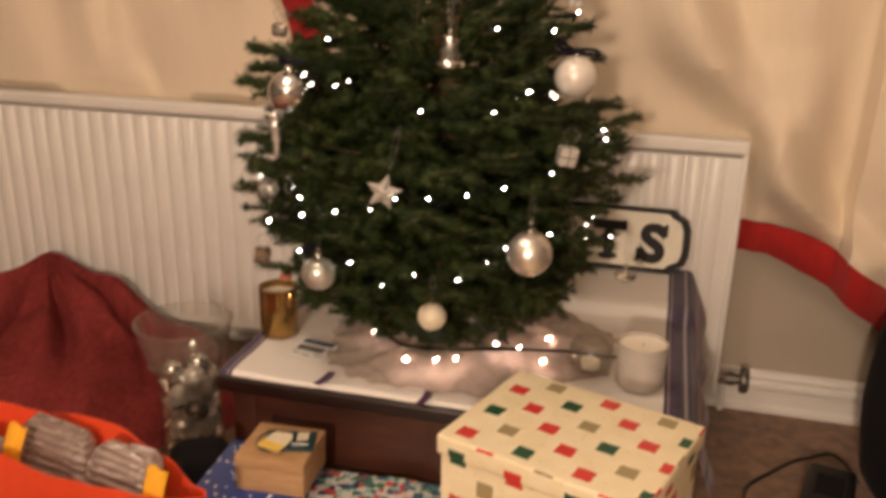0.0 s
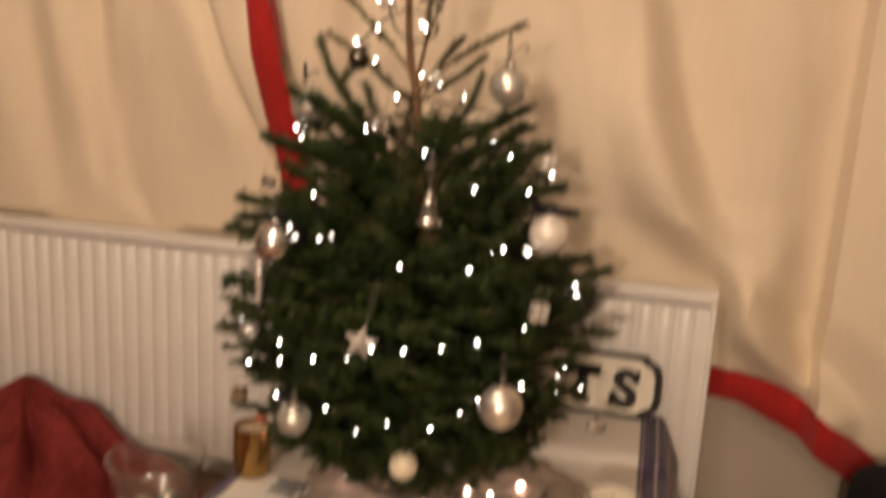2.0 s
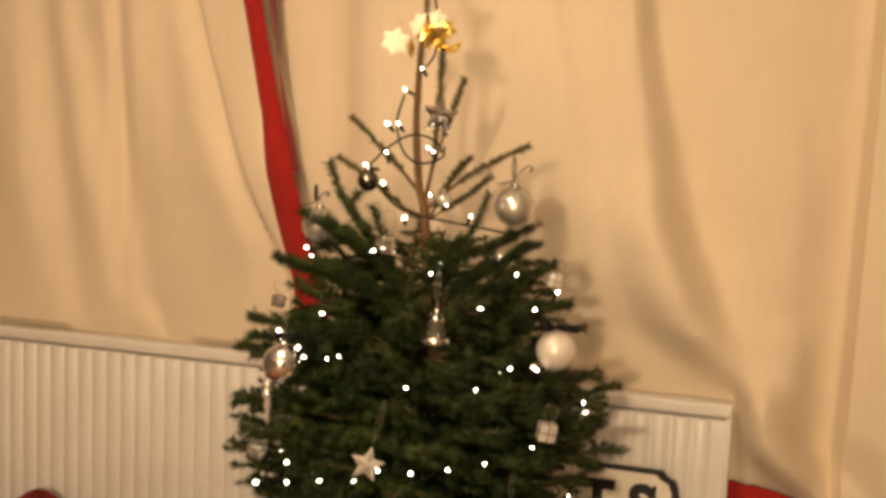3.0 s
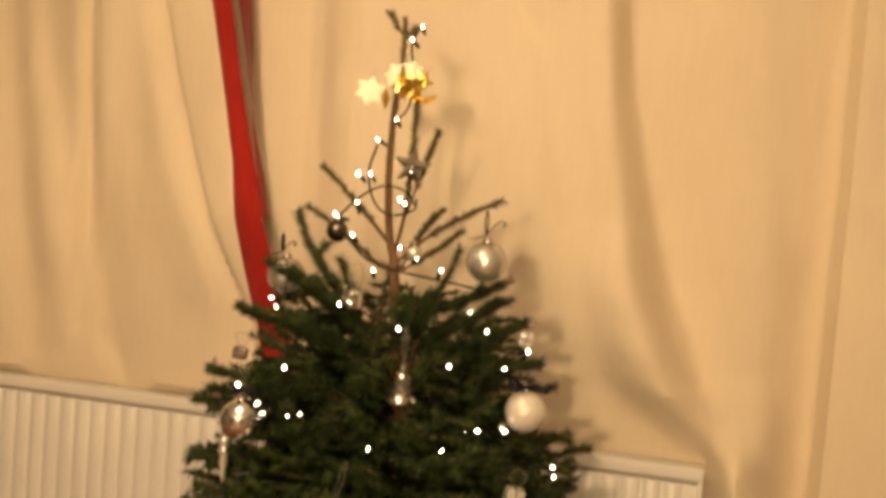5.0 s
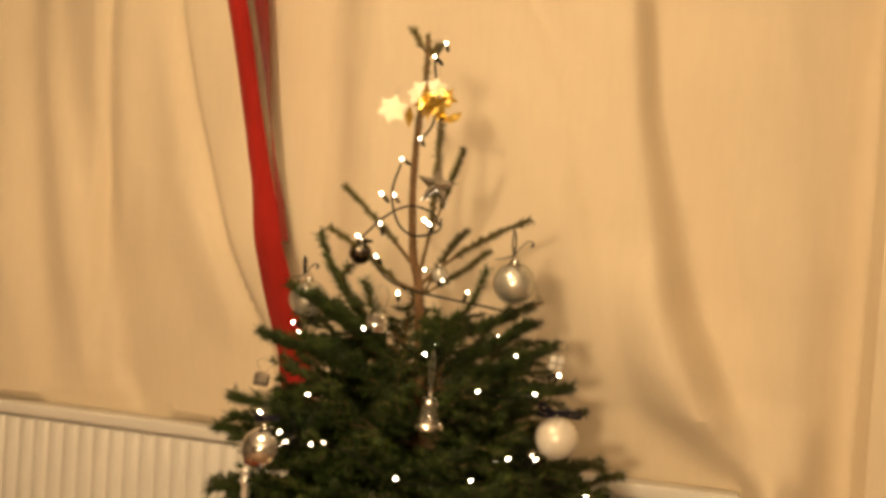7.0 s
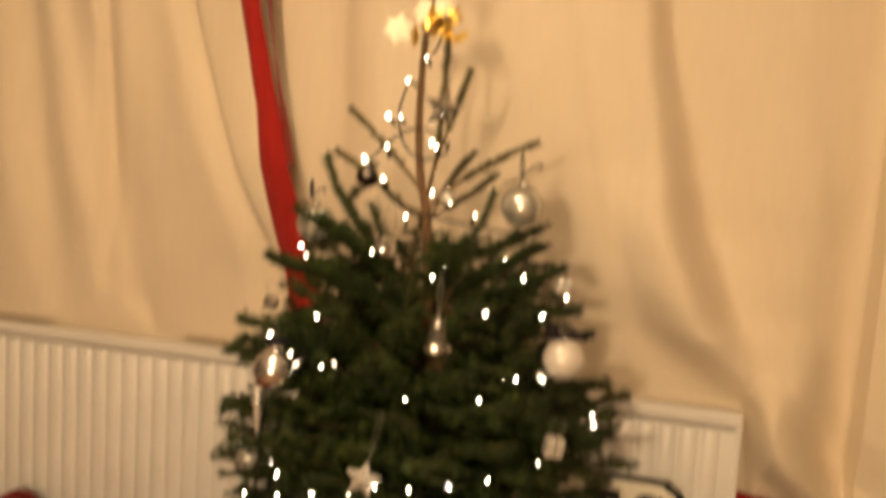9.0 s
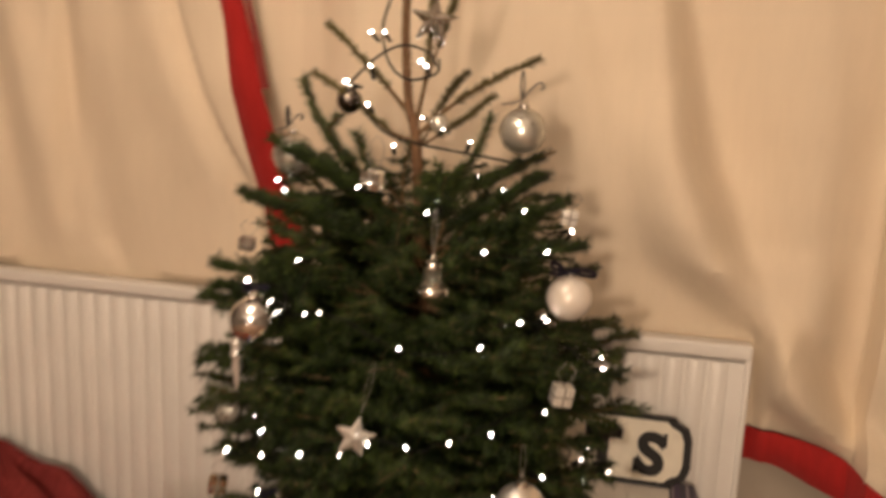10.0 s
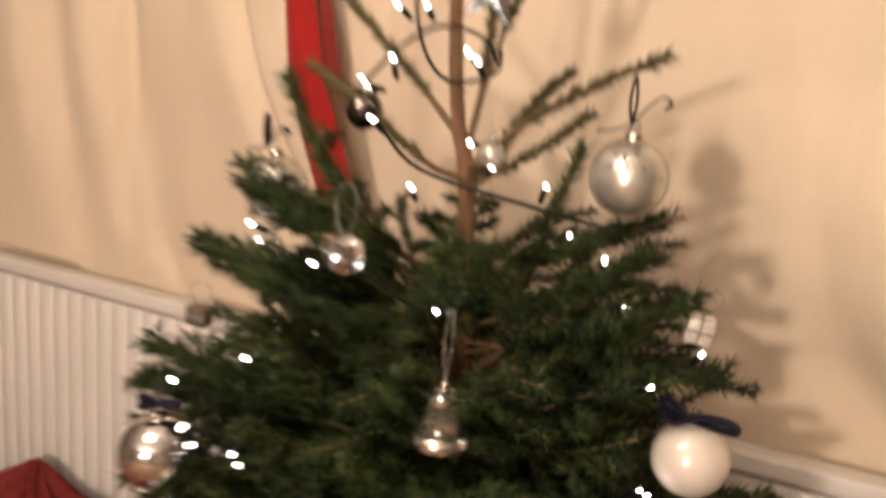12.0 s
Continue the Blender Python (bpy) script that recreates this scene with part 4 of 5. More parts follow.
def needle_mesh(bundle, material):
    """Every needle a thin three-sided spike, set round its twig and leaning to the twig's tip."""
    base, tips, wide = [], [], []
    for a, b, ln, per in bundle:
        d = b - a
        span = np.linalg.norm(d)
        cnt = max(3, int(span * per))
        d = d / span
        h = np.array([0, 0, 1.0]) if abs(d[2]) < 0.9 else np.array([1.0, 0, 0])
        s = np.cross(d, h)
        s /= np.linalg.norm(s)
        u = np.cross(s, d)
        t = rng.rand(cnt)
        ang = rng.rand(cnt) * 2 * np.pi
        ang = np.where(rng.rand(cnt) < 0.6, np.where(rng.rand(cnt) < 0.5, 0.0, np.pi) + rng.normal(0, 0.55, cnt), ang)
        lean = rng.uniform(0.45, 1.25, cnt)[:, None]
        way = d * lean + (s * np.cos(ang)[:, None] + u * np.sin(ang)[:, None])
        way /= np.linalg.norm(way, axis=1)[:, None]
        p = a + d * span * t[:, None]
        base.append(p)
        tips.append(p + way * (ln * rng.uniform(0.7, 1.2, cnt))[:, None])
    base, tips = np.concatenate(base), np.concatenate(tips)
    n = len(base)
    way = tips - base
    w = 0.00115
    h = np.where(np.abs(way[:, 2:3]) < 0.8 * np.linalg.norm(way, axis=1)[:, None], np.array([[0, 0, 1.0]]), np.array([[1.0, 0, 0]]))
    s = np.cross(way, h)
    s /= np.linalg.norm(s, axis=1)[:, None]
    u = np.cross(s, way)
    u /= np.linalg.norm(u, axis=1)[:, None]
    mid = base + 0.12 * way
    co = np.stack([mid + s * w, mid - 0.5 * s * w + 0.87 * u * w, mid - 0.5 * s * w - 0.87 * u * w, tips], 1).reshape(-1, 3)
    i = np.arange(n)[:, None] * 4
    faces = np.concatenate([i + 0, i + 1, i + 3, i + 1, i + 2, i + 3, i + 2, i + 0, i + 3], 1).ravel()
    me = bpy.data.meshes.new("crown")
    me.vertices.add(len(co))
    me.vertices.foreach_set("co", co.astype(np.float32).ravel())
    me.loops.add(len(faces))
    me.loops.foreach_set("vertex_index", faces.astype(np.int32))
    me.polygons.add(len(faces) // 3)
    me.polygons.foreach_set("loop_start", np.arange(0, len(faces), 3, dtype=np.int32))
    me.update(calc_edges=True)
    me.materials.append(material)
    return me


crown = new("crown", needle_mesh(twigs, M["needles"]))
crown.parent = tree
tagged(crown, "dark green fir needles", kind="stuff")
leader_needles = new("leader_needles", needle_mesh(bare_twigs, M["old_needles"]))
leader_needles.parent = tree
tagged(leader_needles, "short olive brown needles on the bare top", kind="stuff")
part("pot", lathe([(0.085, 0.0), (0.10, 0.01), (0.115, 0.10), (0.122, 0.115), (0.122, 0.128), (0.112, 0.128), (0.108, 0.10), (0.0, 0.10)], 36), M["pot"], tree, "dark green plastic pot")


def skirt_point(u, v):
    a = 2 * math.pi * u
    c, t = math.cos(a), math.sin(a)
    k = 0.10 + 0.185 * v ** 0.8 + (0.05 * wob(c * 2.3, t * 2.3, 3.0) + 0.015 * wob(c * 9, t * 9, 1.0)) * v
    ex = 1.2 if c > 0 else 0.86
    x, y = k * c * ex, max(-0.262, min(0.19, k * t))
    pleat = abs(math.sin(8 * a + 4 * v + 4 * wob(c * 1.5, t * 1.5, 8.0)))
    z = 0.030 * (1 - v) ** 2 + 0.002 + 0.012 * pleat ** 3 * (1.1 - 0.7 * v) + 0.014 * abs(wob(x * 14, y * 14, 2.0)) + 0.007 * abs(wob(x * 34, y * 34, 5.0))
    return (x, y, z)


solo("tree_skirt", sheet(skirt_point, 220, 40, 0.0), M["voile"], (TREE.x + 0.02, TREE.y + 0.01, TZ + 0.009), "crumpled taupe voile wrapped round the tree's pot", "tree skirt")


# ---- fairy lights ----
LOW = [(-0.747, 1.48, 0.768), (-0.699, 1.411, 0.703), (-0.643, 1.40, 0.777), (-0.617, 1.372, 0.766), (-0.589, 1.315, 0.752), (-0.523, 1.307, 0.767), (-0.457, 1.30, 0.778), (-0.414, 1.303, 0.80), (-0.353, 1.29, 0.809), (-0.294, 1.312, 0.815), (-0.239, 1.346, 0.823), (-0.172, 1.436, 0.833),
       (-0.109, 1.63, 0.704), (-0.117, 1.572, 0.704), (-0.071, 1.595, 0.678), (-0.11, 1.495, 0.701), (-0.172, 1.463, 0.713), (-0.236, 1.37, 0.71), (-0.265, 1.36, 0.684), (-0.312, 1.34, 0.653), (-0.388, 1.33, 0.658), (-0.456, 1.36, 0.619), (-0.517, 1.36, 0.656), (-0.608, 1.343, 0.674)]
MID = [(-0.093, 1.558, 0.874), (-0.097, 1.56, 0.892), (-0.19, 1.56, 0.945), (-0.196, 1.553, 0.952), (-0.219, 1.434, 0.971), (-0.249, 1.489, 0.95), (-0.27, 1.388, 0.939), (-0.374, 1.311, 0.948), (-0.494, 1.304, 0.991), (-0.531, 1.34, 0.976), (-0.57, 1.33, 0.978), (-0.582, 1.33, 0.994), (-0.645, 1.38, 1.009), (-0.657, 1.36, 0.874), (-0.568, 1.40, 1.045)]
UPPER = [(-0.285, 1.466, 1.07), (-0.197, 1.541, 1.064), (-0.166, 1.626, 1.091), (-0.161, 1.58, 1.095), (-0.245, 1.60, 1.121), (-0.30, 1.70, 1.143), (-0.345, 1.70, 1.164), (-0.358, 1.45, 1.148), (-0.368, 1.414, 1.133), (-0.454, 1.344, 1.173), (-0.637, 1.50, 1.139), (-0.649, 1.50, 1.156), (-0.639, 1.52, 1.166)]
HIGH = [(-0.344, 1.60, 1.231), (-0.422, 1.57, 1.269), (-0.373, 1.519, 1.253), (-0.449, 1.499, 1.225), (-0.487, 1.479, 1.289), (-0.55, 1.565, 1.318), (-0.558, 1.57, 1.324), (-0.505, 1.541, 1.349), (-0.508, 1.547, 1.404), (-0.502, 1.60, 1.408), (-0.471, 1.537, 1.47), (-0.444, 1.56, 1.512), (-0.423, 1.55, 1.36), (-0.413, 1.55, 1.353), (-0.424, 1.555, 1.663), (-0.405, 1.555, 1.687)]
FLOOR_STRING = [(-0.547, 1.585, 0.452), (-0.444, 1.478, 0.452), (-0.388, 1.496, 0.452), (-0.352, 1.512, 0.452), (-0.289, 1.60, 0.452), (-0.24, 1.596, 0.452), (-0.187, 1.661, 0.452), (-0.184, 1.55, 0.452)]

lights = thing("fairy_lights", TREE, "string of lit warm white fairy lights on dark cable", "fairy lights")
bulb_mesh = mesh_from("bulb", lathe([(0.0, -0.0030), (0.0012, -0.0024), (0.0017, -0.0010), (0.0017, 0.0010), (0.0013, 0.0024), (0.0, 0.0030)], 10), M["bulb"])
socket_mesh = mesh_from("socket", lathe([(0.0032, -0.012), (0.0036, 0.0), (0.0026, 0.006)], 8), M["cable"])
for row in (LOW, MID, UPPER, HIGH):
    pts = []
    for p in row:
        q = local(p)
        axis = Vector((0, 0, q.z))
        inward = (axis - q)
        inward.z = 0
        inward.normalize()
        way = (inward * 0.8 + Vector((rng.uniform(-0.5, 0.5), rng.uniform(-0.5, 0.5), -0.5 + rng.uniform(-0.4, 0.4)))).normalized()
        b = new("bulb", bulb_mesh)
        b.parent = lights
        b.matrix_basis = Matrix.LocRotScale(q, way.to_track_quat("-Z", "Y"), None)
        h = new("socket", socket_mesh)
        h.parent = lights
        h.matrix_basis = Matrix.LocRotScale(q + way * 0.011, way.to_track_quat("-Z", "Y"), None)
        pts += [q + way * 0.02 + inward * 0.014]
    fine = smooth_line(pts, 7)
    fine = [p + Vector((wob(k, 1.0, 0.3, 0.37), wob(k, 5.0, 0.3, 0.37), wob(k, 9.0, 0.3, 0.37))) * 0.012 for k, p in enumerate(fine)]
    if row is not HIGH:
        part("cable", tube(fine, 0.0016, sides=6), M["cable"], lights, "dark green twin cable")
LOOPS = [
    [(-0.552, 1.55, 1.312), (-0.50, 1.55, 1.362), (-0.455, 1.555, 1.385), (-0.415, 1.57, 1.375), (-0.40, 1.57, 1.352)],
    [(-0.475, 1.55, 1.462), (-0.492, 1.56, 1.41), (-0.482, 1.57, 1.356), (-0.445, 1.56, 1.33), (-0.40, 1.565, 1.342), (-0.398, 1.575, 1.365)],
    [(-0.52, 1.54, 1.285), (-0.485, 1.55, 1.245), (-0.435, 1.555, 1.228), (-0.37, 1.56, 1.218), (-0.29, 1.56, 1.208), (-0.262, 1.59, 1.20)],
    [(-0.444, 1.56, 1.51), (-0.425, 1.57, 1.54), (-0.418, 1.57, 1.60), (-0.425, 1.56, 1.65), (-0.41, 1.555, 1.69)],
]
for pts in LOOPS:
    part("cable", tube(smooth_line([local(p) for p in pts], 7), 0.0022, sides=6), M["cable"], lights)

base_lights = thing("fairy_lights", (TREE.x, TREE.y, TZ + 0.012), "lit fairy light string lying round the tree's foot", "fairy lights")
bulb_low = mesh_from("bulb", lathe([(0.0, -0.0055), (0.0021, -0.0045), (0.0030, -0.0016), (0.0030, 0.0016), (0.0022, 0.004), (0.0, 0.0052)], 10), M["bulb_low"])
pts = []
for p in FLOOR_STRING:
    q = Vector((p[0] + 0.009, p[1] - 0.036, 0.434)) - base_lights.location
    b = new("bulb", bulb_low)
    b.parent = base_lights
    b.matrix_basis = Matrix.LocRotScale(q, Euler((1.2, rng.uniform(-1, 1), rng.uniform(-3, 3))), None)
pts = [Vector(p) - base_lights.location for p in ((-0.56, 1.60, 0.440), (-0.525, 1.558, 0.444), (-0.490, 1.505, 0.448), (-0.448, 1.471, 0.450), (-0.39, 1.476, 0.448), (-0.33, 1.493, 0.447), (-0.27, 1.515, 0.447), (-0.215, 1.533, 0.445), (-0.13, 1.565, 0.438), (-0.037, 1.600, 0.422), (0.05, 1.63, 0.418))]
part("cable", tube(smooth_line(pts, 8), 0.0030, sides=7), M["cable"], base_lights, "dark cable")


# ---- ornaments on the tree ----
def hook(parent, top, length, material=None, r=0.00032):
    """A doubled thread from an ornament's top to the twig above it."""
    bm = bmesh.new()
    for s in (-1, 1):
        pts = [(0, 0, top), (s * 0.004, 0, top + length * 0.5), (s * 0.002, 0.002, top + length)]
        tube(smooth_line(pts, 5), r, sides=5, bm=bm)
    part("thread", bm, material or M["string"], parent)


def cap(parent, r, top):
    c = part("cap", lathe([(0.24 * r, top - 0.06 * r), (0.25 * r, top + 0.02 * r), (0.22 * r, top + 0.13 * r), (0.10 * r, top + 0.19 * r), (0, top + 0.20 * r)], 18), M["silver_cap"], parent, "small silver cap")
    ring = [(0.12 * r * math.cos(a), 0, top + 0.28 * r + 0.12 * r * math.sin(a)) for a in np.linspace(0, 2 * math.pi, 13)]
    part("ring", tube(ring, 0.0006, sides=5), M["silver_cap"], c)


def bow(parent, at, size, turn=0.0, name="ribbon", width=0.0045):
    """A loose ribbon: two loops and two tails."""
    bm = bmesh.new()
    rot = Matrix.Rotation(turn, 3, "Z")
    loops = [
        [(0, 0, 0), (0.45, 0.02, 0.10), (0.95, 0.0, 0.05), (1.0, -0.02, -0.10), (0.5, -0.03, -0.08), (0, 0, 0)],
        [(0, 0, 0), (-0.35, 0.02, 0.25), (-0.6, 0.05, 0.35), (-0.55, 0.0, 0.12), (0, 0, 0)],
        [(0, 0, 0), (-0.3, -0.05, -0.12), (-0.7, -0.03, -0.05)],
    ]
    for lp in loops:
        tube([rot @ Vector(p) * size + Vector(at) for p in smooth_line(lp, 6)], width, sides=6, bm=bm, flat=0.45)
    part(name, bm, M["ribbon"], parent, "navy satin ribbon bow")


def tall_loop(parent, at, size):
    """A ribbon loop that stands up on its twig, with one curled end."""
    bm = bmesh.new()
    for lp in ([(0, 0, 0), (-0.08, 0, 0.5), (-0.02, 0, 1.0), (0.06, 0, 0.5), (0, 0, 0)], [(0, 0, 0), (0.25, 0.05, 0.35), (0.55, 0.1, 0.62), (0.75, 0.1, 0.50), (0.62, 0.1, 0.38)], [(0, 0, 0), (-0.35, 0.0, -0.12), (-0.7, 0.05, -0.18)]):
        tube([Vector(p) * size + Vector(at) for p in smooth_line(lp, 6)], 0.0046, sides=6, bm=bm, flat=0.25)
    part("ribbon", bm, M["ribbon"], parent, "navy satin ribbon loop")


def bauble(place, r, material, label, thread=0.04, squash=1.0, tilt=(0, 0)):
    b = thing("bauble", place, label, "bauble", "baubles on the tree", tilt=tilt)
    part("globe", ball(r, squash=squash), material, b)
    cap(b, r, r * squash)
    if thread:
        hook(b, r * squash + 0.3 * r, thread)
    return b


def hollow_bauble(place, r, label, thread=0.04, bare=0.14):
    """A thin glass globe with a speckled silver lining on its lower half."""
    b = thing("bauble", place, label, "bauble", "baubles on the tree")
    bm = ball(r)
    ball(r - 0.0010, bm=bm)
    inner = [f for f in bm.faces if f.calc_center_median().length < r - 0.0007]
    bmesh.ops.reverse_faces(bm, faces=inner)
    part("globe", bm, M["bauble_glass"], b)
    rows = [((r - 0.003) * math.sin(math.pi * k / 44), -(r - 0.003) * math.cos(math.pi * k / 44)) for k in range(1, 38)]
    lining = lathe([(0, -(r - 0.003))] + rows, 64, caps=(False, False))

    def gone(f):
        c = f.calc_center_median() / r
        patch = wob(c.x + 9 * r * 100, c.y, c.z, 4.0) + 0.8 * wob(c.x, c.y + 4, c.z, 11.0)
        return patch > 0.55 - 2.2 * bare - 0.55 * max(0.0, c.z) - 0.25 * max(0.0, c.x)
    bmesh.ops.delete(lining, geom=[f for f in lining.faces if gone(f)], context="FACES")
    part("lining", lining, M["flake_silver"], b, "speckled silver flakes")
    cap(b, r, r)
    if thread:
        hook(b, 1.3 * r, thread)
    return b


left_ball = bauble((-0.606, 1.322, 0.964), 0.0365, M["chrome"], "mirror silver glass bauble hanging by a navy bow", 0.03)
bow(left_ball, (0, -0.004, 0.050), 0.022, 0.6, width=0.0062)
right_ball = bauble((-0.160, 1.600, 0.979), 0.0395, M["pearl"], "pearl white bauble with a navy ribbon bow", 0.02)
bow(right_ball, (-0.004, -0.016, 0.047), 0.044, 0.1, width=0.0080)
bauble((-0.190, 1.345, 0.714), 0.0385, M["satin_silver"], "satin silver bauble low on the tree", 0.05)
bauble((-0.353, 1.325, 0.586), 0.0255, M["cream"], "small cream bauble hanging under the lowest twigs", 0.045)
low_ball = hollow_bauble((-0.560, 1.315, 0.646), 0.033, "clear glass bauble with silver flakes inside", 0.03, 0.02)
bow(low_ball, (-0.018, 0.0, 0.044), 0.018, 1.2)
top_ball = hollow_bauble((-0.252, 1.572, 1.255), 0.0385, "clear glass bauble with silver flakes, on a ribbon loop", 0.0, -0.06)
tall_loop(top_ball, (-0.004, 0, 0.050), 0.046)
bauble((-0.546, 1.556, 1.291), 0.0215, M["dark_chrome"], "small smoky mirror bauble under a bare twig", 0.012)
back_ball = hollow_bauble((-0.628, 1.515, 1.200), 0.036, "clear glass bauble half hidden in the needles", 0.0)
tall_loop(back_ball, (-0.006, -0.01, 0.045), 0.034)


def glass_bell(place):
    b = thing("bell", place, "clear glass bell hanging on a silver thread", "ornament", "ornaments on the tree")
    prof = [(0.0146, 0.0160), (0.0158, 0.003), (0.0180, -0.010), (0.0222, -0.019), (0.0262, -0.0235)]
    wall_of_glass = prof[::-1] + [(r - 0.0016, h) for r, h in prof]
    part("dome", lathe(wall_of_glass + wall_of_glass[:1], 36, caps=(False, False)), M["bell_glass"], b)
    part("crown", lathe([(0.0146, 0.0140), (0.0152, 0.018), (0.0136, 0.0240), (0.0090, 0.0272), (0.003, 0.028), (0.0, 0.028)], 28, caps=(False, False)), M["silver_cap"], b, "bright silvered crown")
    part("rim", lathe([(0.0215, -0.0240), (0.0266, -0.0262), (0.0278, -0.0212), (0.0258, -0.0158), (0.0222, -0.0132), (0.0205, -0.0150), (0.0215, -0.0240)], 36, caps=(False, False)), M["silver_cap"], b, "thick bright rim")
    part("knob", ball(0.0045, (0, 0, 0.0315), sides=18, rows=12), M["silver_cap"], b)
    part("clapper", ball(0.0045, (0, 0, -0.018), sides=16, rows=10), M["silver_cap"], b)
    hook(b, 0.035, 0.068, r=0.0006)
    return b


glass_bell((-0.355, 1.418, 1.034))


def star_mesh(points, r1, r2, depth, puff=True):
    bm = bmesh.new()
    ring = [((r1 if k % 2 == 0 else r2) * math.sin(math.pi * k / points), (r1 if k % 2 == 0 else r2) * math.cos(math.pi * k / points)) for k in range(2 * points)]
    f = bm.verts.new((0, -depth, 0))
    b = bm.verts.new((0, depth, 0))
    rim = [bm.verts.new((x, 0, z)) for x, z in ring]
    for k in range(len(rim)):
        q = (k + 1) % len(rim)
        bm.faces.new((f, rim[q], rim[k]))
        bm.faces.new((b, rim[k], rim[q]))
    bmesh.ops.recalc_face_normals(bm, faces=bm.faces)
    return bm


felt = thing("star_ornament", (-0.432, 1.295, 0.812), "silver white puffed star hanging on a thread", "ornament", "ornaments on the tree", turn=20, tilt=(-8, 14))
part("star", star_mesh(5, 0.032, 0.015, 0.011), M["white_felt"], felt, smooth=False)
hook(felt, 0.037, 0.075)
foil = thing("star_ornament", (-0.407, 1.562, 1.425), "folded silver foil star on the leader", "ornament", "ornaments on the tree", turn=8, tilt=(-6, 8))
part("star", star_mesh(5, 0.042, 0.017, 0.015), M["foil"], foil, smooth=False)
hook(foil, 0.045, 0.05)
for k, (dx, dz, r, turn, tilt) in enumerate(((-0.060, -0.014, 0.030, 10, 12), (-0.012, 0.018, 0.026, -20, 30), (0.022, 0.026, 0.022, 25, 5))):
    s = thing("card_star", (-0.434 + dx, 1.535, 1.575 + dz), "pale cream star by the tree top", "ornament", "star cluster on the tree top", turn=turn, tilt=(-10, tilt))
    part("star", star_mesh(6, r, r * 0.62, 0.004), M["cream_star"], s, smooth=False)
    hook(s, r * 0.9, 0.02)
for k in range(11):
    a = k * 0.9
    s = thing("gold_star", (-0.418 + 0.042 * math.cos(a) * (0.35 + 0.65 * (k % 2)), 1.53 + 0.014 * math.sin(2 * a), 1.566 + 0.020 * math.sin(1.7 * a)), "small gold foil star in a cluster", "ornament", "star cluster on the tree top", turn=40 * k, tilt=(-25 + 13 * k, 30 * k))
    part("star", star_mesh(5, 0.023, 0.0115, 0.008), M["gold"], s, smooth=False)
    hook(s, 0.018, 0.016)


def parcel(place, size, material, label, turn=0.0, thread=0.05, wide=1.0):
    p = thing("parcel_ornament", place, label, "ornament", "parcel ornaments", turn=turn, tilt=(6, 8))
    part("box", block(size * wide, size * 0.8, size, (0, 0, -size / 2), size * 0.08), material, p)
    part("band", block(size * wide * 1.03, size * 0.83, size * 0.10, (0, 0, -size * 0.05), 0.0006), M["string"], p, "silver thread band")
    part("band", block(size * 0.10, size * 0.83, size * 1.03, (0, 0, -size * 0.515), 0.0006), M["string"], p, "silver thread band")
    bm = bmesh.new()
    for s in (-1, 1):
        tube(smooth_line([(0, 0, size / 2), (s * 0.010, 0, size / 2 + 0.012), (s * 0.014, 0.002, size / 2 + thread * 0.7), (s * 0.003, 0.004, size / 2 + thread)], 6), 0.0006, sides=5, bm=bm)
    part("loop", bm, M["string"], p, "white cord loop")
    return p


parcel((-0.148, 1.432, 0.866), 0.031, M["silver_glitter"], "small silver parcel on a white cord loop", 25, 0.034)
parcel((-0.685, 1.46, 1.051), 0.021, M["taupe_foil"], "tiny taupe foil parcel at the tree's side", 10, 0.03, 1.2)
parcel((-0.436, 1.362, 1.183), 0.027, M["foil"], "tiny silver foil parcel with a thread loop", -20, 0.05, 1.25)
parcel((-0.742, 1.46, 0.612), 0.029, M["bronze_chrome"], "small bronze mirror parcel at the tree's low edge", 30, 0.03, 1.1)
parcel((-0.168, 1.585, 1.118), 0.026, M["silver_glitter"], "small silver parcel hanging under an upper twig", 15, 0.03)
hollow_bauble((-0.388, 1.552, 1.262), 0.0165, "tiny clear glass bauble beside the bare leader", 0.02, 0.12)
hollow_bauble((-0.722, 1.46, 0.752), 0.023, "clear smoky glass bauble in the lower twigs", 0.03, 0.20)
drop = thing("icicle_ornament", (-0.645, 1.345, 0.888), "twisted clear glass icicle below the mirror bauble", "ornament", "ornaments on the tree")
part("icicle", lathe([(0, -0.048), (0.003, -0.042), (0.0055, -0.03), (0.0042, -0.022), (0.0085, -0.010), (0.0065, 0.0), (0.0115, 0.012), (0.008, 0.022), (0.010, 0.030), (0.004, 0.038), (0, 0.039)], 14), M["flake_silver"], drop)
hook(drop, 0.038, 0.03)
dish = thing("glass_pendant", (-0.036, 1.63, 0.590), "clear cut glass pendant on a thread before the sign", "ornament", "ornaments on the tree")
part("pendant", lathe([(0, -0.016), (0.012, -0.013), (0.020, -0.006), (0.022, 0.0), (0.012, 0.004), (0.005, 0.012), (0.004, 0.022), (0, 0.023)], 10), M["glass"], dish, smooth=False)
hook(dish, 0.022, 0.075)


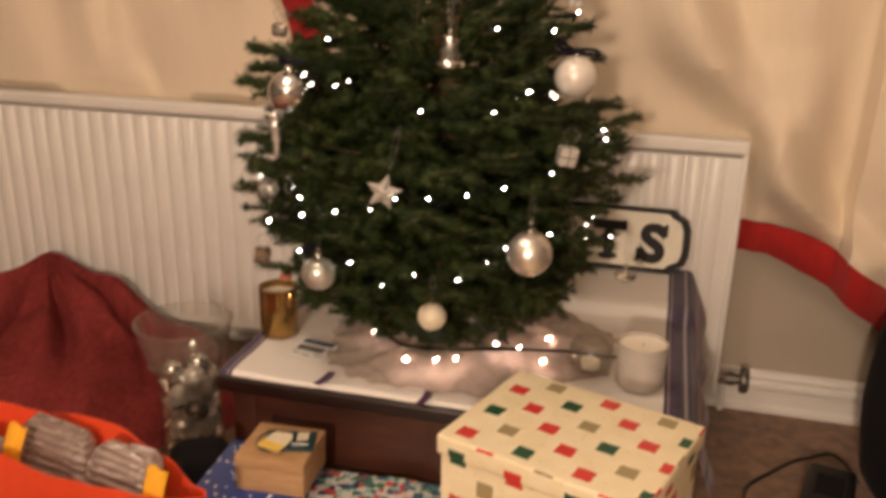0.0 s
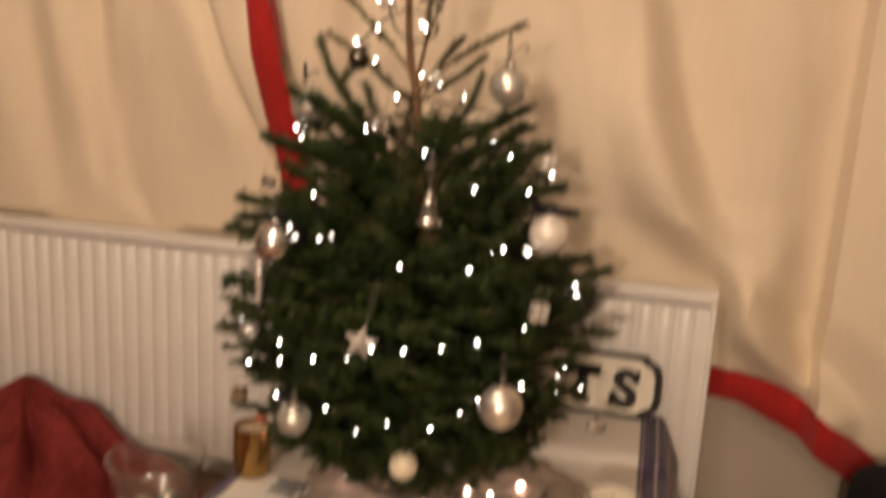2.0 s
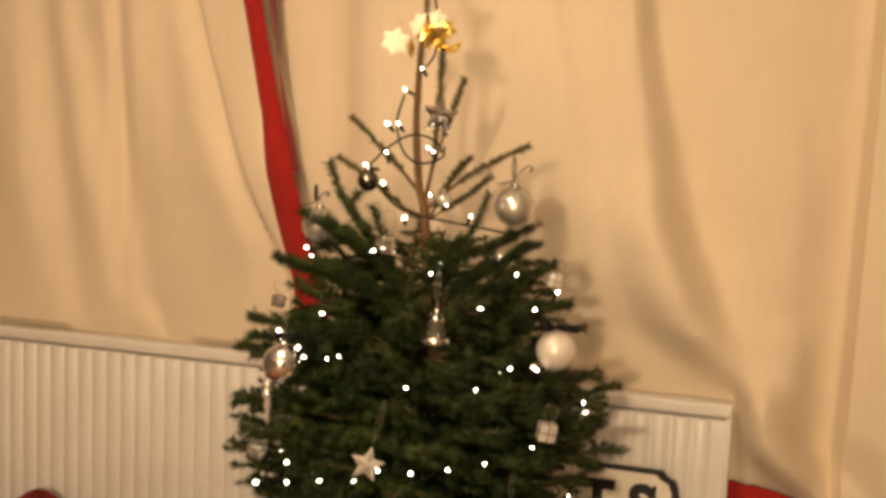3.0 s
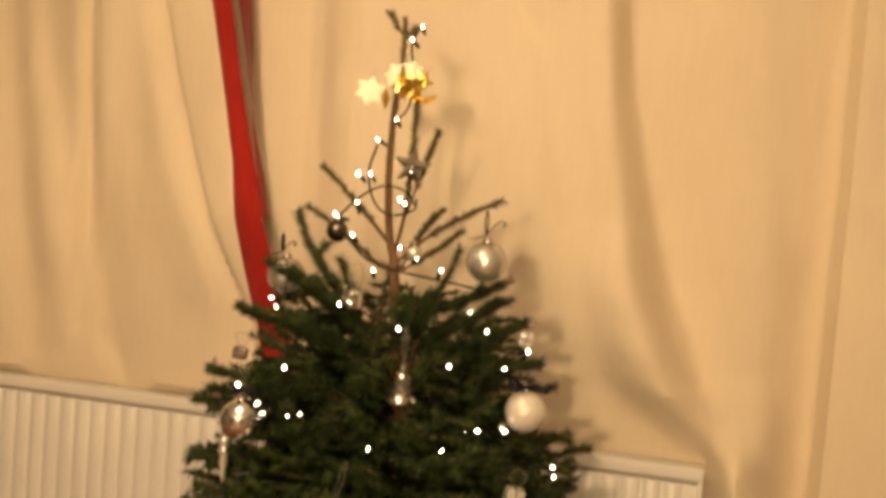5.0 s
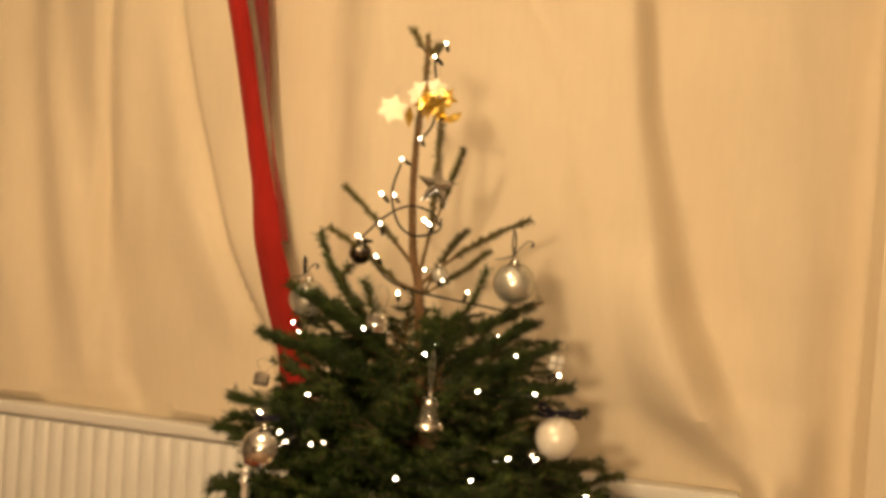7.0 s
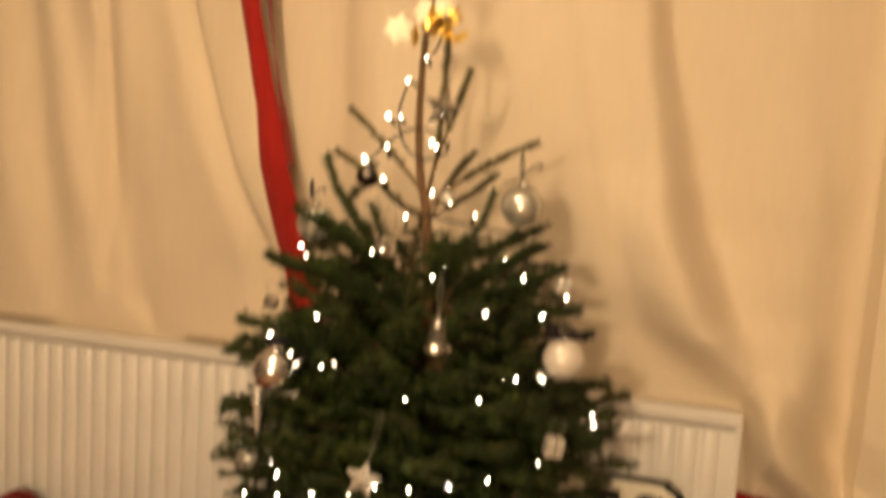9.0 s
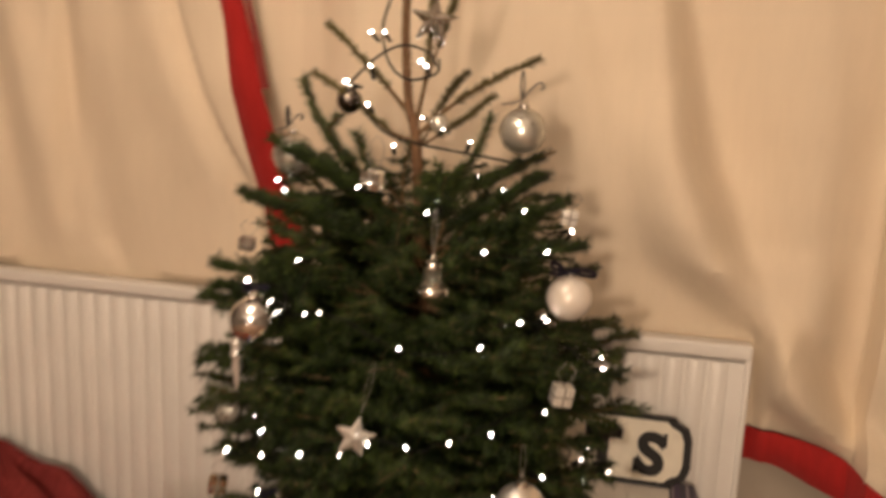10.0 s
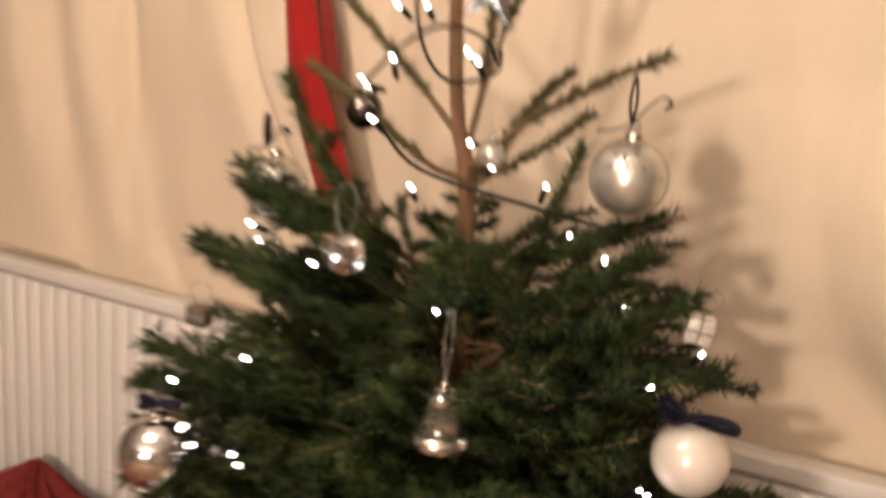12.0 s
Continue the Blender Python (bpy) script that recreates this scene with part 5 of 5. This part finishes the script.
# ---- enamelled sign ----
def sign():
    s = thing("letter_sign", (-0.228, 2.062, TZ + 0.047), "cream cast sign with black border and letters, leaning on the radiator", "sign", turn=0.0, tilt=(-14, 0))
    w, h, c = 0.66, 0.160, 0.034
    outline = []
    for sx, sz in ((1, -1), (1, 1), (-1, 1), (-1, -1)):
        cx, cz = sx * (w / 2), h / 2 + sz * h / 2
        corner = [(cx - sx * c * 1.2, cz), (cx - sx * c * 0.9, cz - sz * c * 0.35), (cx - sx * c * 0.25, cz - sz * c * 0.7), (cx, cz - sz * c * 1.4)]
        outline += corner if sx * sz < 0 else corner[::-1]
    def slab(scale_w, scale_h, y0, y1):
        bm = bmesh.new()
        a, b = [[bm.verts.new((x * scale_w, y, h / 2 + (z - h / 2) * scale_h)) for x, z in outline] for y in (y0, y1)]
        bm.faces.new(a)
        bm.faces.new(b[::-1])
        for k in range(len(a)):
            q = (k + 1) % len(a)
            bm.faces.new((a[q], a[k], b[k], b[q]))
        bmesh.ops.recalc_face_normals(bm, faces=bm.faces)
        return bm
    part("rim", slab(1.0, 1.0, -0.004, 0.008), M["sign_black"], s, "raised black border")
    part("plate", slab(0.945, 0.855, -0.0065, 0.0), M["sign_white"], s)
    for ch, x in (("T", 0.133), ("S", 0.240)):
        cu = bpy.data.curves.new("letter", "FONT")
        cu.body, cu.size, cu.extrude, cu.align_x, cu.offset = ch, 0.126, 0.0018, "CENTER", 0.0065
        tmp = bpy.data.objects.new("letter", cu)
        me = bpy.data.meshes.new_from_object(tmp)
        bpy.data.objects.remove(tmp)
        me.transform(Matrix.Translation((x, -0.0075, 0.030)) @ Matrix.Rotation(radians(90), 4, "X"))
        me.materials.clear()
        me.materials.append(M["sign_black"])
        ob = new("letter", me)
        ob.parent = s
        if ch == "T":
            for sx, dx in ((-1, 0.034), (1, 0.034)):
                part("serif", block(0.010, 0.004, 0.022, (x + sx * dx, -0.0072, 0.098), 0.001), M["sign_black"], s)
            part("serif", block(0.046, 0.004, 0.012, (x, -0.0072, 0.027), 0.001), M["sign_black"], s)
        else:
            part("serif", block(0.009, 0.004, 0.032, (x + 0.031, -0.0072, 0.090), 0.001), M["sign_black"], s)
            part("serif", block(0.009, 0.004, 0.032, (x - 0.033, -0.0072, 0.028), 0.001), M["sign_black"], s)
    return s


sign()


# ---- things on the cloth ----
gold_candle = thing("jar_candle", (-0.748, 1.535, TZ + 0.009), "unlit ivory candle in a gold lustre glass jar", "candle", "jar candles")
part("jar", lathe([(0.036, 0), (0.0395, 0.004), (0.0405, 0.05), (0.0405, 0.108), (0.0385, 0.108), (0.0383, 0.05), (0.036, 0.008), (0, 0.008)], 36), M["amber_glass"], gold_candle, "gold lustre glass jar")
part("wax", lathe([(0.0375, 0.01), (0.0378, 0.092), (0.030, 0.090), (0.01, 0.0895), (0, 0.0895)], 32), M["wax"], gold_candle, "ivory wax")
part("wick", tube([(0, 0, 0.088), (0.001, 0, 0.098)], 0.0009, sides=6), M["black_plastic"], gold_candle)
white_candle = thing("jar_candle", (0.012, 1.525, TZ + 0.009), "unlit white candle in a frosted glass jar", "candle", "jar candles")
part("jar", lathe([(0.041, 0), (0.046, 0.004), (0.0475, 0.044), (0.048, 0.088), (0.0455, 0.088), (0.0452, 0.044), (0.042, 0.008), (0, 0.008)], 40), M["frost_glass"], white_candle, "frosted glass jar")
part("wax", lathe([(0.0445, 0.01), (0.0450, 0.081), (0.030, 0.0795), (0, 0.079)], 36), M["wax"], white_candle, "white wax")
part("wick", tube([(0, 0, 0.078), (0.001, 0.001, 0.086)], 0.0009, sides=6), M["black_plastic"], white_candle)
votive = thing("glass_votive", (-0.085, 1.545, TZ + 0.009), "round clear glass tealight holder", "candle holder")
part("bowl", lathe([(0, 0.0), (0.030, 0.001), (0.041, 0.014), (0.046, 0.034), (0.043, 0.058), (0.034, 0.069), (0.031, 0.069), (0.040, 0.057), (0.0425, 0.034), (0.038, 0.018), (0.026, 0.011), (0, 0.011)], 32), M["bell_glass"], votive)
part("tealight", lathe([(0.018, 0.0115), (0.019, 0.026), (0.017, 0.025), (0, 0.025)], 24), M["wax"], votive, "white tealight")
leaf = thing("printed_card", (-0.645, 1.468, TZ + 0.010), "small folded card with a grey printed picture", "card", turn=-9)
part("card", sheet(lambda u, v: (0.085 * (u - 0.5), 0.075 * (v - 0.5), 0.0015 + 0.010 * max(0, v - 0.55)), 6, 8, 0.0012), M["card_white"], leaf)
part("printed_bar", block(0.070, 0.016, 0.0010, (0.002, 0.026, 0.0068), 0.0), M["ink_blue"], leaf, "dark printed band")
part("printed_bar", block(0.062, 0.020, 0.0008, (-0.004, 0.003, 0.0030), 0.0), M["ink"], leaf, "grey printed picture")
for k in range(3):
    part("printed_bar", block(0.016, 0.003, 0.0008, (-0.026 + 0.025 * k, -0.020 - 0.004 * (k % 2), 0.0020), 0.0), M["ink"], leaf)
pink = thing("glass_bead", (-0.700, 1.475, 0.566), "coral glass drop hanging in the low twigs", "ornament", "ornaments on the tree")
part("bead", ball(0.013, squash=0.7, sides=20, rows=12), M["pink_wax"], pink)
hook(pink, 0.009, 0.05)


# ---- presents before the chest ----
def present(name, w, d, h, place, turn, paper, label, cat="present"):
    p = thing(name, place, label, cat, "wrapped presents", turn=turn)
    bm = block(w, d, h, bevel=0.006, segments=2)
    part("wrapping", box_uv(bm), M[paper], p)
    flap = box_uv(block(0.06, d * 1.002, 0.0012, (w * 0.12, 0, h - 0.0004), 0.0))
    part("paper_seam", flap, M[paper], p)
    return p


polka = thing("gift_box", (-0.080, 1.153, 0), "cream gift box with red, green and gold squares, lid on", "gift box", turn=-19)
part("body", box_uv(block(0.318, 0.250, 0.490, (0, 0, 0), 0.003)), M["polka"], polka)
part("lid", box_uv(block(0.330, 0.262, 0.034, (0, 0, 0.471), 0.006, 3)), M["polka"], polka, "shallow overhanging lid")
present("wrapped_present", 0.275, 0.25, 0.245, (-0.432, 1.195, 0), 2, "patch_paper", "present in red, teal and white patterned paper")
blue = present("wrapped_present", 0.19, 0.27, 0.275, (-0.650, 1.185, 0), 3, "snow_paper", "blue present with white snow dots")
part("snow_print", sheet(lambda u, v: (-0.085 + 0.17 * u, -0.1368, 0.02 + (0.075 + 0.02 * math.sin(9 * u)) * v), 24, 2), M["snow_band"], blue, "white snowdrift print")
pine = thing("wooden_box", (-0.606, 1.228, 0.2755), "small pale pine box on a blue present", "box", turn=3)
part("body", block(0.128, 0.118, 0.046, (0, 0, 0), 0.0025), M["pine"], pine)
part("lid", block(0.130, 0.120, 0.022, (0, 0, 0.0465), 0.003), M["pine"], pine)
tags = thing("gift_card_wallet", (-0.590, 1.232, 0.345), "dark teal card wallet lying on the wooden box", "card", turn=14)
part("wallet", block(0.092, 0.062, 0.005, (0, 0, 0), 0.0015), M["card_teal"], tags)
part("printed_bar", block(0.020, 0.026, 0.0012, (0.022, 0.012, 0.0046), 0.0), M["card_cream"], tags)
part("printed_bar", block(0.030, 0.005, 0.0012, (0.020, -0.014, 0.0046), 0.0), M["card_white"], tags)
tag = thing("gift_tag", (-0.607, 1.214, 0.3505), "cream and yellow gift tag with a dark cord", "gift tag", turn=-12)
part("tag", sheet(lambda u, v: ((0.046 - 0.016 * max(0, v - 0.75) * 4) * (u - 0.5), 0.056 * (v - 0.5), 0.004 + 0.004 * v), 6, 8, 0.001), M["card_cream"], tag)
part("printed_band", block(0.045, 0.020, 0.0016, (0, -0.018, 0.0050), 0.0), M["card_yellow"], tag, "yellow lower band")
part("cord", tube(smooth_line([(0, 0.026, 0.009), (-0.03, 0.022, 0.006), (-0.036, -0.006, 0.003), (-0.02, -0.03, 0.003), (0.01, -0.032, 0.003)], 6), 0.0012, sides=6), M["black_plastic"], tag, "dark cord")


# ---- glass vase full of baubles ----
vase = thing("glass_vase", (-1.005, 1.575, 0), "tall waisted clear glass vase holding silver baubles", "vase")
outer = [(0.064, 0.0), (0.070, 0.006), (0.073, 0.06), (0.072, 0.14), (0.071, 0.23), (0.071, 0.262), (0.078, 0.274), (0.086, 0.288), (0.092, 0.310), (0.102, 0.350), (0.110, 0.385)]
inner = [(r - 0.0028, z + (0.012 if z < 0.01 else 0.0)) for r, z in outer[::-1]] + [(0, 0.013)]
part("bowl", lathe([(0, 0)] + outer + inner, 48), M["vase_glass"], vase)
part("shoulder_ring", tube([(0.0850 * math.cos(a), 0.0850 * math.sin(a), 0.284) for a in np.linspace(0, 2 * math.pi, 61)], 0.0032, sides=8), M["vase_glass"], vase, "thick glass ring where the bowl narrows")
part("rim", tube([(0.1088 * math.cos(a), 0.1088 * math.sin(a), 0.3865) for a in np.linspace(0, 2 * math.pi, 61)], 0.0026, sides=8), M["vase_glass"], vase, "thick rounded glass rim")
rr = np.random.RandomState(3)
# Silver baubles; dark_chrome puts the dark surroundings they mirror into their colour.
fill_mats = ["chrome", "dark_chrome", "chrome", "dark_chrome", "silver_glitter", "satin_silver"]
spots = []
for layer in range(6):
    for k in range(3):
        r = 0.0300 - 0.004 * rr.rand()
        a = 2.094 * k + 1.047 * layer + 0.4
        spots.append((0.0365 * math.cos(a), 0.0365 * math.sin(a), 0.046 + 0.0420 * layer, r))
for k, (x, y, z, r) in enumerate(spots):
    b = thing("bauble", (-1.005 + x, 1.575 + y, z), "silver bauble lying in the glass vase", "bauble", "baubles in the vase", tilt=(60 * rr.rand() - 30, 90 * rr.rand() - 45))
    part("globe", ball(r * 0.94, sides=24, rows=14), M[fill_mats[int(rr.randint(6))]], b)
    part("cap", lathe([(0.006, r * 0.90), (0.006, r * 1.0), (0.003, r * 1.03), (0, r * 1.035)], 12), M["silver_cap"], b)


def tinsel():
    """A strand of crinkled foil strip wound through the baubles, added to give the filling its glints."""
    bm = bmesh.new()
    for q in range(26):
        a, z = rr.uniform(0, 6.28), rr.uniform(0.03, 0.255)
        pts = [(0.060 * math.cos(a + 0.25 * j) + rr.uniform(-0.006, 0.006), 0.060 * math.sin(a + 0.25 * j) + rr.uniform(-0.006, 0.006), z + 0.010 * j * (q % 3 - 1) * 0.5 + rr.uniform(-0.006, 0.006)) for j in range(5)]
        tube(pts, 0.0045, 0.003, 4, bm, 0.15)
    return bm


solo("tinsel", tinsel(), M["foil"], (-1.005, 1.575, 0), "crinkled silver foil strips added for glints among the vase's baubles", "tinsel", smooth=False)


# ---- maroon throw, shopping bag and black holdall ----
def throw_point(u, v):
    """A cone of cloth hung from one peak by the radiator, with folds that run down from it."""
    a = math.pi * (1.06 + 0.96 * u)
    a += 0.22 * wob(u * 3.0, v * 2.2, 6.0) * min(1.0, 3 * v)
    c, t = math.cos(a), math.sin(a)
    span = float(np.interp(u, [0.0, 0.3, 0.6, 0.85, 1.0], [0.36, 0.62, 0.84, 0.84, 0.58]))
    r = span * v
    z = 0.300 * (1 - v) ** 0.95 + 0.008
    fold = 0.8 * math.sin(6.3 * a + 5.0 * wob(u * 2.5, v * 1.5, 1.0)) + 0.45 * math.sin(14 * a + 1.0 + 4 * v + 4 * wob(u * 4, v * 3, 9.0))
    z += 0.050 * fold * v * (1 - v) * 1.6 + 0.055 * wob(c * r * 6, t * r * 6, 4.0) * min(1.0, 3 * v) * (1 - 0.6 * v) + 0.012 * abs(wob(c * r * 20, t * r * 20, 7.0)) * v
    for u0, wide, deep in ((0.655, 0.026, 0.105), (0.52, 0.022, 0.080), (0.38, 0.018, 0.085), (0.80, 0.020, 0.070)):
        z -= deep * math.exp(-((u - u0 - 0.03 * math.sin(4 * v + 9 * u0)) / wide) ** 2) * math.sin(math.pi * min(1.0, v * 1.25)) * (1 - 0.4 * v) * min(1.0, (v / 0.22) ** 2) * (0.95 + 0.9 * abs(wob(u0 * 9, v * 4, 2.0)))
    if v < 0.04:
        z -= 0.006
    x, y = -1.775 + c * r, 2.085 + t * r * 0.95
    return (x, min(y, 2.116), max(0.006, z))


solo("throw", sheet(throw_point, 170, 60, 0.0), M["red_throw"], (0, 0, 0), "maroon woollen throw heaped before the radiator", "throw")

bag = thing("shopping_bag", (-0.905, 1.036, 0), "open red-orange shopping bag with yellow handles, full of packets", "bag", turn=-8)
BL, BW, BH = 0.275, 0.074, 0.386


def bag_wall(u, v):
    a = 2 * math.pi * u
    k = 0.80 + 0.20 * v + 0.015 * math.sin(7 * a) * v
    c, s = math.cos(a), math.sin(a)
    x = BL * k * math.copysign(abs(c) ** 0.8, c)
    y = BW * (0.62 + 0.38 * v) * math.copysign(abs(s) ** 0.7, s) * (1.0 - 0.40 * max(0.0, c)) + 0.008 * wob(c * 4, s * 4, v * 5)
    z = BH * v + v * (0.010 * math.cos(2 * a) + 0.010 * wob(c * 3, s * 3, 7.0)) + v * 0.020 * max(0.0, -s) - v * 0.022 * c + v * 0.034 * max(0.0, s) * math.exp(-(((c - 0.1) / 0.35) ** 2))
    return (x, y, z + 0.004)


wall_bm = sheet(bag_wall, 96, 24)
bmesh.ops.remove_doubles(wall_bm, verts=wall_bm.verts, dist=0.0005)
bmesh.ops.recalc_face_normals(wall_bm, faces=wall_bm.faces)
bmesh.ops.solidify(wall_bm, geom=wall_bm.faces[:], thickness=0.0022)
part("wall", wall_bm, M["bag_red"], bag)
part("bottom", block(BL * 1.35, BW * 0.9, 0.004, (0, 0, 0), 0.001), M["bag_red"], bag)


def on_front(x, z, out=0.003):
    """A place on the bag's outer front."""
    best = min(((bag_wall(u / 200, z / BH)) for u in range(100, 201)), key=lambda p: abs(p[0] - x))
    return Vector((x, best[1] - out, best[2]))


part("printed_panel", sheet(lambda u, v: on_front(-0.24 + (0.20 - 0.14 * v) * u, 0.05 + 0.28 * v, 0.006), 12, 10), M["bag_blue"], bag, "navy printed corner")
part("printed_panel", sheet(lambda u, v: on_front(-0.040 + 0.014 * u - 0.14 * v, 0.05 + 0.28 * v, 0.0065), 4, 10), M["bag_white"], bag, "white printed edge")
for sx in (-0.090, 0.200):
    bm = sheet(lambda u, v: (sx + 0.038 * (u - 0.5) + 0.012 * v, -0.038 - 0.008 * math.sin(3 * v) + 0.020 * v, BH - 0.050 + (0.095 + 0.12 * max(0.0, sx)) * v - 0.10 * (sx + 0.1) + 0.004 * math.sin(6 * u)), 6, 12, 0.0026)
    part("handle", bm, M["bag_yellow"], bag, "yellow webbing handle")
M["packet"] = plain("crinkled_clear_packet", (0.27, 0.195, 0.17), 0.28, vary=0.45, scale=34, relief=0.006, fine=90, coat=0.7)


def ribbed_packet(w, d, h, seed):
    """A soft pouch whose film is drawn into fine crosswise ribs and crumples."""
    def fn(u, v):
        a = 2 * math.pi * u
        c, s = math.cos(a), math.sin(a)
        lift = math.sin(math.pi * min(1.0, 0.08 + 0.92 * v)) ** 0.14
        rib = 0.0052 * math.sin(2 * math.pi * (h * v + 0.05 * c * w) / 0.014 + 2.5 * wob(c, s, v * 3 + seed)) * (0.4 + abs(wob(c * 2, v * 4, seed)))
        crumple = 0.006 * wob(c * 2.2 + seed, s * 2.2, v * 5)
        k = max(0.05, lift) * (1 + (rib + crumple) / (d / 2))
        return (w / 2 * math.copysign(abs(c) ** 0.30, c) * (lift + crumple * 3), d / 2 * math.copysign(abs(s) ** 0.35, s) * k, h * v + 0.012 * wob(c * 2, s, seed) * v)
    bm = sheet(fn, 64, 110)
    bmesh.ops.remove_doubles(bm, verts=bm.verts, dist=0.0003)
    bmesh.ops.recalc_face_normals(bm, faces=bm.faces)
    return bm


n, l = M["packet"].node_tree.nodes, M["packet"].node_tree.links
ribs = n.new("ShaderNodeTexWave")
ribs.bands_direction = "Z"
ribs.inputs["Scale"].default_value, ribs.inputs["Distortion"].default_value, ribs.inputs["Detail"].default_value = 22.0, 14.0, 4.0
l.new(n.new("ShaderNodeTexCoord").outputs["Object"], ribs.inputs["Vector"])
l.new(ramp(n, l, ribs.outputs["Fac"], [(0.1, (0.25, 0.18, 0.155)), (0.6, (0.30, 0.22, 0.19)), (0.95, (0.37, 0.29, 0.255))]), n["Principled BSDF"].inputs["Base Color"])
bump(n, l, n["Principled BSDF"], ribs.outputs["Fac"], 0.45, 0.004)
rr = np.random.RandomState(11)
for k, (dx, dy, w, h, tip) in enumerate(((-0.200, 0.000, 0.10, 0.160, -3), (-0.055, 0.000, 0.165, 0.228, 3), (0.090, -0.004, 0.140, 0.222, 7), (0.210, -0.004, 0.07, 0.120, 4))):
    at = Matrix.Rotation(radians(-8), 3, "Z") @ Vector((dx, dy, 0))
    solo_bm = ribbed_packet(w, 0.042, h, k)
    solo("packet", solo_bm, M["packet"], (-0.905 + at.x, 1.012 + at.y, 0.196), "crinkled clear packet standing in the shopping bag", "packet", "packets in the bag", turn=-8 + tip, tilt=(-14, tip))
hidden = block(BL * 1.1, BW * 0.9, 0.185, bevel=0.02)
solo("parcel", hidden, M["card_cream"], (-0.905, 1.028, 0.006), "plain carton at the bottom of the shopping bag", "box", turn=-8)


def soft_case(w, d, h, dent=0.02):
    bm = block(w, d, h, bevel=min(w, d) * 0.38, segments=5)
    bmesh.ops.subdivide_edges(bm, edges=[e for e in bm.edges if e.calc_length() > 0.06], cuts=3, use_grid_fill=True)
    for v in bm.verts:
        if v.co.z > 0.02:
            v.co += Vector((wob(*v.co, 6), wob(v.co.y + 5, v.co.z, v.co.x, 6), 0)) * dent
    return bm


case = thing("holdall", (0.705, 1.93, 0), "black fabric holdall standing on the carpet", "bag", turn=12)
part("body", soft_case(0.32, 0.23, 0.46), M["black_cloth"], case)
part("strap", tube(smooth_line([(-0.10, -0.115, 0.36), (-0.11, -0.130, 0.25), (-0.06, -0.133, 0.16), (0.04, -0.133, 0.16), (0.08, -0.130, 0.25), (0.07, -0.115, 0.36)], 7), 0.012, sides=8, flat=0.3), M["black_cloth"], case, "black webbing strap")
small = thing("black_bag", (-0.822, 1.30, 0), "crumpled black cloth bag on the carpet by the chest", "bag", turn=25)
part("body", soft_case(0.135, 0.17, 0.24, 0.025), M["black_cloth"], small)
box = thing("power_adapter", (0.455, 1.812, 0), "black plastic power adapter lying on the carpet", "power adapter", turn=-14)
part("housing", block(0.108, 0.200, 0.072, (0, 0, 0), 0.020, 4), M["black_plastic"], box)
part("label_plate", block(0.06, 0.09, 0.001, (0, 0, 0.0718), 0.0), M["black_cloth"], box)
flex = [(0.535, 1.90, 0.04), (0.54, 1.96, 0.02), (0.528, 2.045, 0.008), (0.500, 2.07, 0.006), (0.45, 2.035, 0.006), (0.407, 2.004, 0.006), (0.339, 1.925, 0.006), (0.29, 1.86, 0.006), (0.276, 1.78, 0.006), (0.272, 1.66, 0.006)]
back_in = pose(0.455, 1.812, 0, 0, 0, -14).inverted()
part("cable", tube(smooth_line([back_in @ Vector(p) for p in flex], 8), 0.0040, sides=7), M["black_plastic"], box, "thin black cable")
